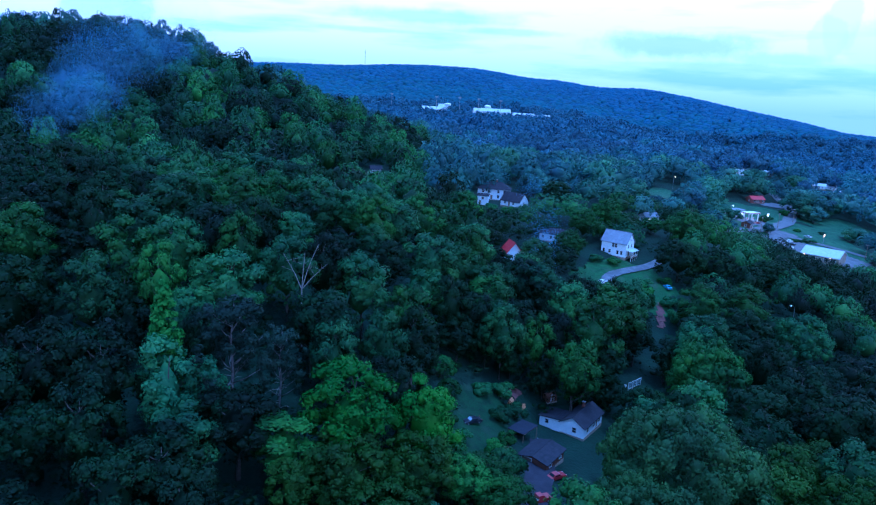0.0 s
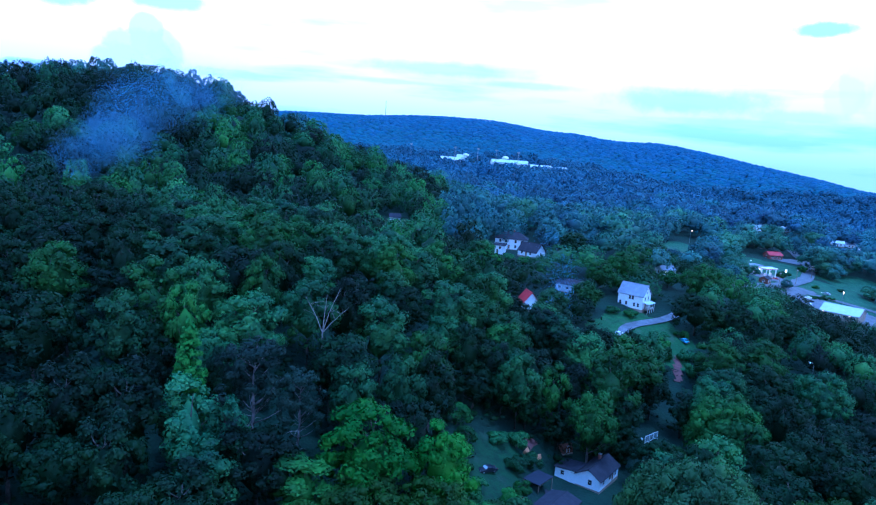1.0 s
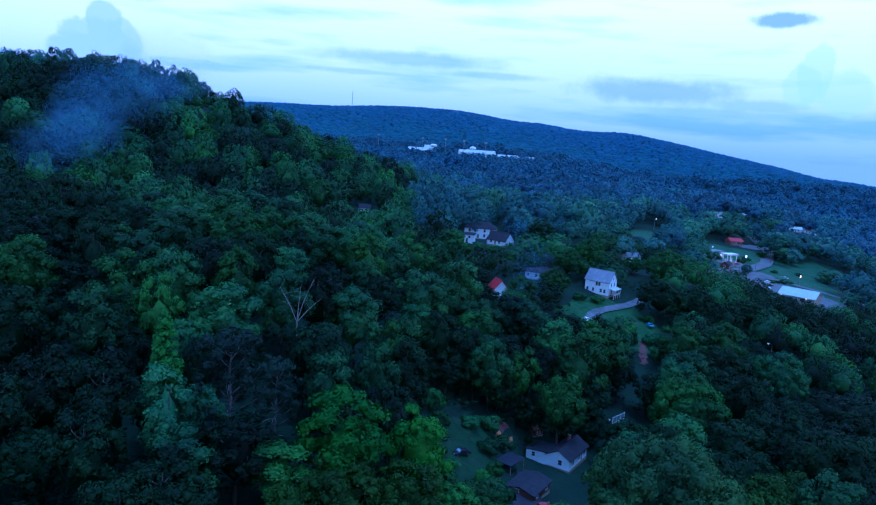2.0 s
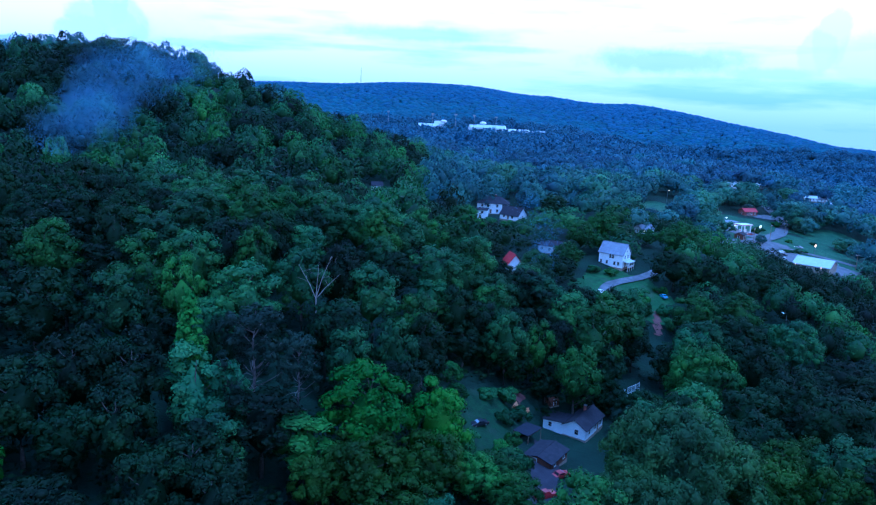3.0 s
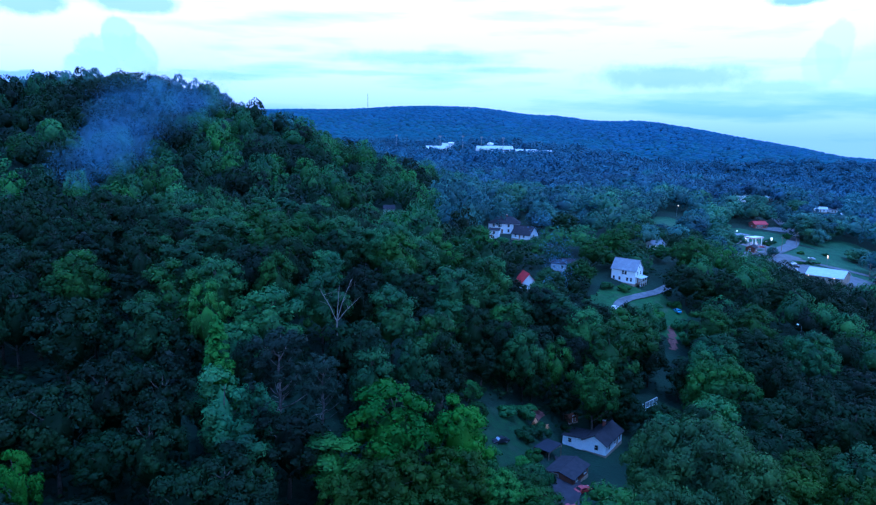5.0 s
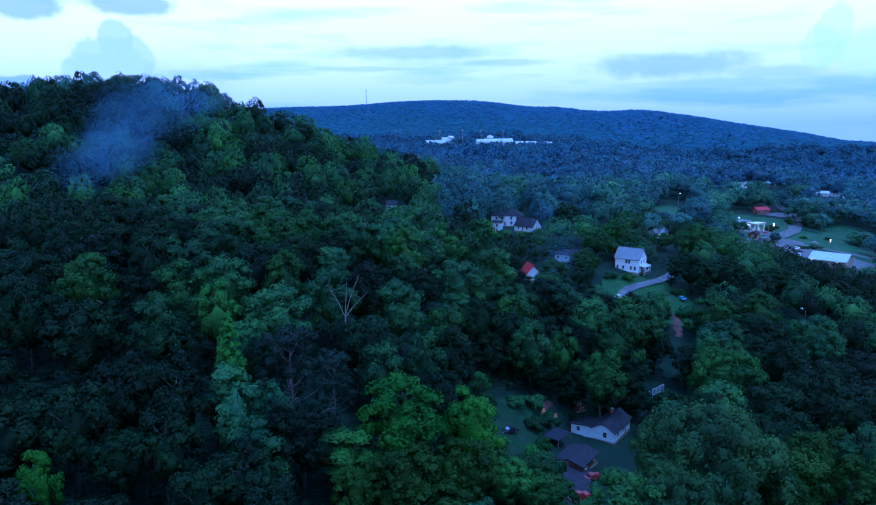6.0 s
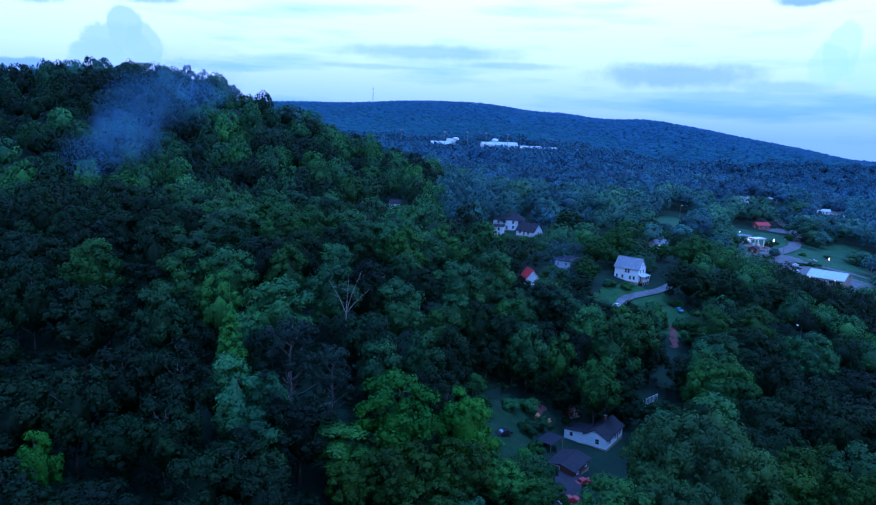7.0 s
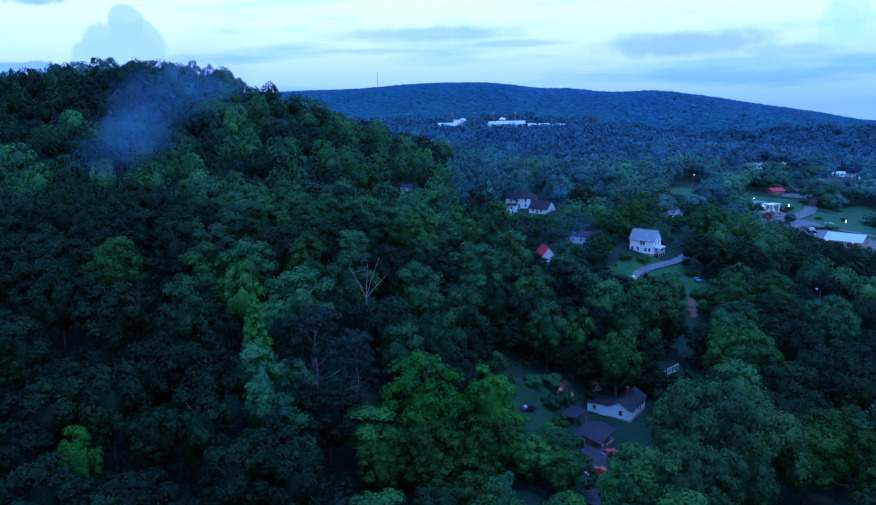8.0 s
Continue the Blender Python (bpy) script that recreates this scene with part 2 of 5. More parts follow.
LEAF = {
    # low stops bluer, high stops greener: a haze veil put into the colour
    "mid": foliage("leaves_green", (0.014, 0.032, 0.013), (0.039, 0.090, 0.016), (0.090, 0.202, 0.024)),
    "teal": foliage("leaves_blue_green", (0.015, 0.034, 0.020), (0.042, 0.093, 0.029), (0.103, 0.210, 0.042)),
    "pale": foliage("leaves_pale_green", (0.024, 0.051, 0.036), (0.056, 0.125, 0.046), (0.128, 0.253, 0.066), vary=0.3),
    "oak": foliage("leaves_of_oak", (0.019, 0.038, 0.017), (0.044, 0.087, 0.024), (0.095, 0.173, 0.034), vary=0.08),
    "fresh": foliage("leaves_yellow_green", (0.013, 0.029, 0.004), (0.029, 0.064, 0.005), (0.060, 0.116, 0.010), vary=0.2),
    "spire": foliage("leaves_of_young_tree", (0.038, 0.110, 0.013), (0.088, 0.214, 0.022), (0.158, 0.330, 0.036), vary=0.1),
    # haze of the distance is painted into the leaf colour of the ridge
    "slope": foliage("leaves_of_lower_ridge_haze", (0.045, 0.092, 0.131), (0.057, 0.113, 0.157), (0.070, 0.136, 0.181), 60.0, 0.85, 0.16, leafy=0.10),
    "slope_high": foliage("leaves_of_upper_ridge_haze", (0.049, 0.094, 0.157), (0.060, 0.111, 0.184), (0.074, 0.133, 0.211), 60.0, 0.85, 0.14, leafy=0.10),
    "bright": foliage("leaves_fresh_green", (0.016, 0.056, 0.005), (0.042, 0.117, 0.007), (0.084, 0.197, 0.011), vary=0.15),
    # dark green deepened further, with vignette and shade put into the colour
    "dark": foliage("leaves_dark_green_and_shade", (0.004, 0.009, 0.005), (0.009, 0.023, 0.006), (0.022, 0.047, 0.009)),
    "needle": foliage("pine_needles", (0.011, 0.020, 0.013), (0.020, 0.035, 0.023), (0.040, 0.060, 0.038)),
    # _off, _far, far and hill leaves carry haze blue in their base colour
    "mid_off": foliage("leaves_green_off_haze", (0.030, 0.058, 0.062), (0.077, 0.150, 0.087), (0.162, 0.292, 0.107), vary=0.25, leafy=0.16),
    "teal_off": foliage("leaves_blue_green_off_haze", (0.037, 0.058, 0.096), (0.081, 0.146, 0.123), (0.171, 0.285, 0.161), vary=0.25, leafy=0.16),
    "dark_off": foliage("leaves_dark_green_off_haze", (0.024, 0.045, 0.072), (0.056, 0.103, 0.098), (0.110, 0.199, 0.124), vary=0.25, leafy=0.16),
    "mid_far": foliage("leaves_green_far_haze", (0.045, 0.077, 0.124), (0.078, 0.144, 0.149), (0.120, 0.217, 0.179), vary=0.25, leafy=0.16),
    "teal_far": foliage("leaves_blue_green_far_haze", (0.048, 0.076, 0.146), (0.081, 0.134, 0.176), (0.123, 0.204, 0.212), vary=0.25, leafy=0.16),
    "dark_far": foliage("leaves_dark_green_far_haze", (0.045, 0.064, 0.131), (0.070, 0.117, 0.156), (0.108, 0.173, 0.188), vary=0.25, leafy=0.16),
    "far": foliage("leaves_of_far_woods_haze", (0.040, 0.072, 0.132), (0.066, 0.114, 0.162), (0.095, 0.164, 0.193), 40.0, vary=0.25, leafy=0.10),
    "hill": foliage("leaves_of_skyline_haze", (0.051, 0.096, 0.170), (0.062, 0.112, 0.199), (0.075, 0.130, 0.225), 90.0, 0.85, 0.12, leafy=0.10),
}
PINE_BARK = surface("pine_bark", (0.10, 0.09, 0.09), (0.19, 0.17, 0.17), 0.6, 0.05, 0.9, 0.8)
BARK = surface("bark", (0.05, 0.043, 0.038), (0.11, 0.095, 0.082), 0.6, 0.05, 0.9, 0.8)
PALE_BARK = surface("dead_wood", (0.16, 0.15, 0.14), (0.28, 0.26, 0.24), 0.8, 0.06, 0.85, 0.6)
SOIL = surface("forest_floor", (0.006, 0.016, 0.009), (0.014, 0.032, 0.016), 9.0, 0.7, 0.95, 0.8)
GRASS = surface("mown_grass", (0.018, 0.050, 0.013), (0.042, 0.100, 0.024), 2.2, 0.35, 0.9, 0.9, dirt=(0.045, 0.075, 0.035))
# darker copy of the grass above, with the shade put into its colour
SHADE_PAINTED_GRASS = surface("rough_grass_shade_painted", (0.007, 0.022, 0.007), (0.019, 0.050, 0.012), 2.2, 0.35, 0.9, 0.9, dirt=(0.022, 0.040, 0.020))
FIELD = surface("pale_meadow", (0.020, 0.056, 0.024), (0.048, 0.104, 0.040), 6.0, 0.8, 0.9, 0.7)
EARTH = surface("red_earth", (0.085, 0.040, 0.040), (0.15, 0.070, 0.060), 2.0, 0.25, 0.95, 0.8)
ASPHALT = surface("worn_asphalt", (0.085, 0.085, 0.095), (0.15, 0.15, 0.16), 5.0, 0.2, 0.9, 0.3)
GRAVEL = surface("pale_gravel", (0.09, 0.09, 0.10), (0.17, 0.17, 0.185), 2.5, 0.15, 0.95, 0.7)
DRIVE = surface("dark_drive", (0.022, 0.020, 0.028), (0.042, 0.038, 0.050), 3.0, 0.2, 0.95, 0.5)
WHITE_SIDING = boards("white_siding", (0.74, 0.78, 0.82), (0.86, 0.88, 0.90), 0.16)
GREY_SIDING = boards("grey_siding", (0.36, 0.40, 0.44), (0.48, 0.52, 0.55), 0.16)
BLOCK = surface("block_wall", (0.24, 0.20, 0.16), (0.36, 0.30, 0.24), 2.0, 0.2, 0.9, 0.4)
DARK_ROOF = boards("dark_shingles", (0.016, 0.015, 0.021), (0.034, 0.031, 0.041), 0.28, 0.9)
GREY_ROOF = boards("blue_grey_shingles", (0.17, 0.18, 0.22), (0.25, 0.26, 0.30), 0.28, 0.85)
RED_ROOF = boards("red_metal_roof", (0.30, 0.022, 0.030), (0.42, 0.040, 0.046), 0.4, 0.5, 0)
BRICK = boards("brick_wall", (0.20, 0.085, 0.065), (0.29, 0.12, 0.09), 0.08, 0.9)
WHITE_METAL = boards("white_metal_roof", (0.40, 0.43, 0.46), (0.52, 0.55, 0.57), 0.6, 0.6, 0)
TRIM = surface("white_trim", (0.70, 0.71, 0.72), (0.82, 0.82, 0.82), 1.0, 0.1, 0.6, 0.1)
METAL = surface("grey_metal", (0.30, 0.31, 0.32), (0.42, 0.43, 0.44), 0.8, 0.06, 0.45, 0.2, 0.8)
WOOD = surface("weathered_wood", (0.16, 0.12, 0.09), (0.28, 0.21, 0.15), 0.8, 0.05, 0.85, 0.5)
ORANGE_WOOD = surface("cut_timber", (0.36, 0.17, 0.08), (0.52, 0.27, 0.13), 0.6, 0.08, 0.85, 0.5)
TARP = surface("dark_tarpaulin", (0.012, 0.012, 0.020), (0.022, 0.022, 0.036), 1.5, 0.15, 0.7, 0.4)
GLASS = pane_glass()
TYRE = surface("tyre_rubber", (0.018, 0.018, 0.018), (0.03, 0.03, 0.03), 0.5, 0.05, 0.9, 0.2)


# ---------------------------------------------------------------- the plan
# heights of the valley and the near hill every 100 m: x from -400 to 500, y from 0 to 700
NET = np.array((
    (40, 57, 50, 20, -1, -2, 1, -6, -7, -3),
    (55, 65, 44, 23, 9, 7, 13, -3, -9, -4),
    (66, 60, 40, 41, 25, 2, -4, -12, -9, -5),
    (75, 67, 48, 38, 30, 27, 5, -7, 0, 0),
    (81, 87, 78, 54, 35, 37, 16, 3, 7, 4),
    (80, 100, 104, 75, 40, 29, 24, 14, 5, 1),
    (90, 105, 89, 59, 34, 23, 30, 27, 7, 1),
    (95, 95, 72, 50, 39, 26, 28, 30, 16, 11),
), float)


# ---------------------------------------------------------------- the lie of the land
def ease(a, b, x):
    t = np.clip((x - a) / (b - a), 0, 1)
    return t * t * (3 - 2 * t)


def spline(t):
    return np.array([-t + 2 * t**2 - t**3, 2 - 5 * t**2 + 3 * t**3, t + 4 * t**2 - 3 * t**3, -t**2 + t**3]) / 2


def far_height(x, y):
    crest = 1810 - 0.00045 * np.clip(x - 50, 0, 1100) ** 2
    top = 128 - 106 * ease(250, 1250, x) + 22 * ease(350, 520, x) * (1 - 0.8 * ease(900, 1250, x))
    for cx, wide, dz in ((-250, 130, -12), (225, 90, -15), (560, 120, 8), (860, 60, -9), (1010, 60, -12), (1180, 90, -20)):
        top = top + dz * np.exp(-(((x - cx) / wide) ** 2))
    z = (32 + 12 * ease(650, 1000, y) - 28 * ease(150, 600, x) - 24 * ease(190, 480, x) * ease(700, 950, y)) * (1 - ease(1500, 2600, y))
    z = z + (top - 20) * np.exp(-(((y - crest) / 380) ** 2)) * ease(-1100, -200, x)
    z = z + 150 * np.exp(-(((y - 2700) / 420) ** 2)) * (1 - ease(-350, 300, x))
    z = z - 250 * ease(0, 2800, y - crest) * ease(-200, 500, x)
    return z + 80 * (1 - ease(-900, -350, x)) * (1 - ease(1200, 2200, y))


def ground_z(x, y):
    x, y = np.asarray(x, float), np.asarray(y, float)
    u, v = np.clip((x + 400) / 100, 0, 8.999), np.clip(y / 100, 0, 6.999)
    i, j = u.astype(int), v.astype(int)
    a, b = spline(u - i), spline(v - j)
    near = 0.0
    for q in range(4):
        for p in range(4):
            near = near + a[p] * b[q] * NET[np.clip(j - 1 + q, 0, 7), np.clip(i - 1 + p, 0, 9)]
    k = np.maximum(np.maximum(ease(620, 820, y), ease(420, 600, x)), ease(420, 700, -x))
    z = near * (1 - k) + far_height(x, y) * k
    z = z - 10 * np.exp(-((x - 42) ** 2 + (y - 166) ** 2) / (2 * 32**2))
    z = z + 9 * np.exp(-((x + 36) ** 2 + (y - 190) ** 2) / (2 * 35**2))
    # level ground under the low house
    w = np.exp(-((((x - 38.5) / 10) ** 2 + ((y - 170) / 9) ** 2) ** 2))
    return z * (1 - w) + 2.15 * w


def gz(x, y):
    return float(ground_z(x, y))


def mesh_of(name, verts, faces, mat, smooth=False, normals=None):
    me = bpy.data.meshes.new(name)
    me.from_pydata(verts.tolist() if hasattr(verts, "tolist") else verts, [], faces.tolist() if hasattr(faces, "tolist") else faces)
    me.materials.append(mat)
    if smooth:
        me.shade_smooth()
    me.update()
    if normals is not None:
        me.normals_split_custom_set_from_vertices(normals.tolist())
    return me


def sheet(name, xs, ys, mat, lift=0.0, keep=None):
    """A piece of ground that follows the land."""
    X, Y = np.meshgrid(xs, ys)
    Z = ground_z(X, Y) + lift
    n, m = len(xs), len(ys)
    V = np.stack([X.ravel(), Y.ravel(), Z.ravel()], 1)
    i, j = np.meshgrid(np.arange(n - 1), np.arange(m - 1))
    a = (j * n + i).ravel()
    Q = np.stack([a, a + 1, a + n + 1, a + n], 1)
    if keep is not None:
        c = V[Q].mean(1)
        Q = Q[keep(c[:, 0], c[:, 1])]
    used, inv = np.unique(Q, return_inverse=True)
    return mesh_of(name, V[used], inv.reshape(Q.shape), mat, True)


def ribbon(name, line, width, mat, lift):
    """A road or drive along a line in the plan, following the land."""
    pts = [Vector(p) for p in line]
    path = []
    for p, q in zip(pts, pts[1:]):
        n = max(2, int((q - p).length / 2.5))
        path += [p.lerp(q, k / n) for k in range(n)]
    path.append(pts[-1])
    for _ in range(6):
        path = [path[0]] + [(a + b * 2 + c) / 4 for a, b, c in zip(path, path[1:], path[2:])] + [path[-1]]
    V, Q = [], []
    for k, p in enumerate(path):
        d = (path[min(k + 1, len(path) - 1)] - path[max(k - 1, 0)]).normalized()
        s = Vector((-d.y, d.x))
        w = width * (1 + 0.12 * noise.noise((p.x * 0.3, p.y * 0.3, 0)))
        zc = gz(p.x, p.y)
        for e in (-0.5, -0.2, 0.2, 0.5):
            r = p + s * w * e
            V.append((r.x, r.y, max(zc, gz(r.x, r.y)) * 0.5 + gz(r.x, r.y) * 0.5 + lift))
        if k:
            b = 4 * k
            Q += [(b - 4 + e, b - 3 + e, b + 1 + e, b + e) for e in range(3)]
    return mesh_of(name, V, Q, mat, True)


def patch_of(name, cx, cy, rx, ry, turn, mat, lift, step=1.2):
    """A clearing with an uneven edge."""
    R = max(rx, ry) * 1.3
    n = int(2 * R / step) + 2
    c, s = math.cos(radians(turn)), math.sin(radians(turn))

    def inside(x, y):
        u, v = (x - cx) * c + (y - cy) * s, -(x - cx) * s + (y - cy) * c
        a = np.arctan2(v, u)
        return (u / rx) ** 2 + (v / ry) ** 2 < (1 + 0.10 * np.sin(3 * a + cx) + 0.07 * np.sin(7 * a + cy)) ** 2

    return sheet(name, np.linspace(cx - R, cx + R, n), np.linspace(cy - R, cy + R, n), mat, lift, inside)


def spread(lim, n, mid):
    t = np.linspace(-1, 1, n)
    return mid + lim * np.sinh(t * 4.2) / math.sinh(4.2)


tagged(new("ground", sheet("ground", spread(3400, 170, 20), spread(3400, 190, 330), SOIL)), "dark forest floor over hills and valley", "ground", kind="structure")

# name, x, y, half-widths, turn, material, lift
CLEAR = (
    ("lawn", 17, 157, 8, 15, -12, SHADE_PAINTED_GRASS, 0.10),
    ("lawn", 12, 136, 8, 9, 0, SHADE_PAINTED_GRASS, 0.12),
    ("lawn", 79, 262, 20, 13, 10, GRASS, 0.10),
    ("lawn", 89, 249, 5, 10, -15, GRASS, 0.14),
    ("meadow", 163, 480, 13, 34, -18, FIELD, 0.2),
    ("meadow", 222, 468, 40, 17, 8, FIELD, 0.2),
    ("meadow", 280, 456, 24, 30, -25, FIELD, 0.24),
    ("meadow", 281, 572, 22, 30, -20, FIELD, 0.2),
    ("meadow", 214, 402, 46, 68, -25, FIELD, 0.12),
    ("bare_earth", 87, 240, 1.5, 9, -15, EARTH, 0.24),
    ("bare_earth", 31, 176, 5, 2.2, -20, EARTH, 0.2),
)
for nm, x, y, rx, ry, turn, mat, lift in CLEAR:
    lab = {"lawn": "rough green lawn in a clearing", "meadow": "pale green open meadow", "bare_earth": "bare reddish earth"}[nm]
    tagged(new(nm, patch_of(nm, x, y, rx, ry, turn, mat, lift)), lab, "ground", kind="structure")

for nm, line, w, mat, lift, lab in (
    ("road", ((71, 247), (69, 254), (72, 261.5), (82, 268), (92, 273.5), (99, 281)), 3.8, GRAVEL, 0.3, "pale gravel lane past the white house"),
    ("road", ((150, 356), (178, 385), (212, 418), (238, 448), (262, 490), (272, 540)), 8.0, ASPHALT, 0.3, "worn grey town street"),
    ("road", ((196, 402), (222, 404), (246, 398), (285, 376), (330, 356)), 6.0, ASPHALT, 0.34, "worn grey side street"),
    ("driveway", ((23, 118), (28, 134), (32, 150), (33, 158)), 6.0, DRIVE, 0.3, "dark driveway beside the low house"),
):
    tagged(new(nm, ribbon(nm, line, w, mat, lift)), lab, "road", kind="structure")
tagged(new("pavement", patch_of("pavement", 224, 376, 30, 17, -22, ASPHALT, 0.4, 2.0)), "worn grey car park round the shop", "car park", kind="structure")
tagged(new("pavement", patch_of("pavement", 256, 500, 15, 7, 15, GRAVEL, 0.44, 2.0)), "grey gravel yard beside the red-roofed house", "yard", kind="structure")
tagged(new("pavement", patch_of("pavement", 211, 406, 15, 8, 40, ASPHALT, 0.38, 2.0)), "worn grey apron beside the street", "apron", kind="structure")
tagged(new("pavement", patch_of("pavement", 203, 427, 15, 10, 20, GRAVEL, 0.42, 2.0)), "pale forecourt of the filling station", "car park", kind="structure")


# ---------------------------------------------------------------- helpers for things
def part(name, bm, mat, parent=None, label="", place=None):
    """Links a bmesh (or a mesh) as one object under a thing or a part."""
    if isinstance(bm, bpy.types.Mesh):
        me = bm
    else:
        me = bpy.data.meshes.new(name)
        bm.normal_update()
        bm.to_mesh(me)
        bm.free()
        me.materials.append(mat)
    ob = new(name, me)
    if parent is not None:
        ob.parent = parent
    if place is not None:
        ob.matrix_basis = place
    return tagged(ob, label)


def thing(name, place, label, category, group=""):
    ob = new(name)
    ob.matrix_basis = place
    return tagged(ob, label, category, group)


def brick_of(x0, x1, y0, y1, z0, z1, bevel=0.0, bm=None):
    bm = bm or bmesh.new()
    v = [bm.verts.new((x, y, z)) for z in (z0, z1) for y in (y0, y1) for x in (x0, x1)]
    fs = [bm.faces.new([v[k] for k in q]) for q in ((0, 2, 3, 1), (4, 5, 7, 6), (0, 1, 5, 4), (2, 6, 7, 3), (0, 4, 6, 2), (1, 3, 7, 5))]
    if bevel:
        bmesh.ops.bevel(bm, geom=list({e for f in fs for e in f.edges}), offset=bevel, segments=2, affect="EDGES", profile=0.5)
    return bm


def tube(points, radii, sides=7, bm=None):
    """A tapered round rod through the points."""
    bm = bm or bmesh.new()
    rings = []
    for k, p in enumerate(points):
        a, b = Vector(points[max(k - 1, 0)]), Vector(points[min(k + 1, len(points) - 1)])
        q = (b - a).normalized().to_track_quat("Z", "Y")
        rings.append([bm.verts.new(Vector(p) + q @ Vector((math.cos(t), math.sin(t), 0)) * radii[k]) for t in np.linspace(0, 2 * math.pi, sides, endpoint=False)])
    for r, s in zip(rings, rings[1:]):
        for k in range(sides):
            bm.faces.new((r[k], r[(k + 1) % sides], s[(k + 1) % sides], s[k]))
    bm.faces.new(rings[0][::-1])
    bm.faces.new(rings[-1])
    return bm


# ---------------------------------------------------------------- trees
ICO = None


def ico():
    global ICO
    if ICO is None:
        bm = bmesh.new()
        bmesh.ops.create_icosphere(bm, subdivisions=1, radius=1)
        ICO = np.array([v.co for v in bm.verts]), np.array([[v.index for v in f.verts] for f in bm.faces])
        bm.free()
    return ICO


def unit(v):
    return v / (np.linalg.norm(v, axis=1)[:, None] + 1e-9)


def leaf_sprays(rng, centres, radii, middle, count, size, up=0.08, bulge=0.7, ragged=1.0):
    """Small bent leaf sprays over the outer, upper sides of the puffs of a crown; they share the roundness of their puff."""
    C, N, S = [], [], []
    for c, r in zip(centres, radii):
        d = unit(rng.normal(size=(count * 3, 3)))
        out = c - middle
        out = out / (np.linalg.norm(out) + 1e-6)
        d = d[(d @ out + 0.75 * d[:, 2]) > -0.25][:count]
        C.append(c + d * (r * (1 + ragged * rng.uniform(-0.20, 0.14, (len(d), 1)))))
        N.append(d)
        S.append(d + out * bulge)
    C, N, S = np.concatenate(C), np.concatenate(N), np.concatenate(S)
    N = unit(N + rng.normal(size=N.shape) * 0.30 * ragged + np.array([0, 0, up]))
    S = unit(unit(S) + rng.normal(size=N.shape) * 0.20 + np.array([0, 0, up]))
    T = unit(np.cross(N, rng.normal(size=N.shape)))
    B = np.cross(N, T)
    s = size * rng.uniform(0.5, 1.35, (len(C), 1))
    a = rng.uniform(0.5, 1.0, (len(C), 1))
    lift = N * s * ragged * rng.uniform(-0.3, 0.3, (len(C), 1))
    V = np.stack([C - T * s, C + T * s * 0.7 - B * s * a + lift, C + T * s * 0.6 + B * s * a - lift], 1).reshape(-1, 3)
    return V, np.arange(len(V)).reshape(-1, 3), np.repeat(S, 3, 0)


def cores(rng, centres, radii, k):
    """Rough lumps inside the puffs that close the crown."""
    iv, jf = ico()
    V, F = [], []
    for n, (c, r) in enumerate(zip(centres, radii)):
        V.append(c + iv * r * k * rng.uniform(0.8, 1.15, (len(iv), 1)))
        F.append(jf + n * len(iv))
    return np.concatenate(V), np.concatenate(F), np.tile(iv, (len(radii), 1))


def puffs(rng, R, low, high, count, r0, r1, lean=0.0, spire=0.0, per=5):
    """Centres and sizes of the leafy puffs of a crown between the heights low and high, gathered on boughs with gaps between."""
    C, r = [], []
    h = high - low
    if spire:
        for k in range(count):
            t = (k + rng.uniform(0.2, 0.8)) / count
            w = (1 - t) ** spire + 0.12
            a = k * 2.4 + rng.uniform(-0.5, 0.5)
            rr = rng.uniform(r0, r1) * (0.75 + 0.25 * w)
            d = max(0.0, R * w - rr * 0.75) * rng.uniform(0.72, 1.08)
            C.append((d * math.cos(a) + lean * t * R, d * math.sin(a), low + rr * 0.7 + t * (h - 1.5 * rr)))
            r.append(rr)
        return np.array(C), np.array(r)
    boughs = max(4, count // per)
    for b in range(boughs):
        sz = 0.98 - 1.38 * (b + rng.uniform(0.1, 0.9)) / boughs
        flat = math.sqrt(max(0.0, 1 - sz * sz))
        a = b * 2.4 + rng.uniform(-0.4, 0.4)
        out = Vector((flat * math.cos(a), flat * math.sin(a), sz))
        rb = R * rng.uniform(0.32, 0.44)
        reach = rng.uniform(0.85, 1.12)
        mid = Vector((out.x * (R - rb) * reach + lean * R, out.y * (R - rb) * reach, low + h * 0.42 + sz * (h * (0.58 if sz > 0 else 0.42) - rb * 0.8) * reach))
        for k in range(per):
            d = Vector(rng.normal(size=3)) * 0.75 + out * 0.7 + Vector((0, 0, 0.35))
            rr = rng.uniform(r0, r1)
            C.append(mid + d.normalized() * max(0.2, rb - rr * 0.45))
            r.append(rr)
    return np.array(C), np.array(r)


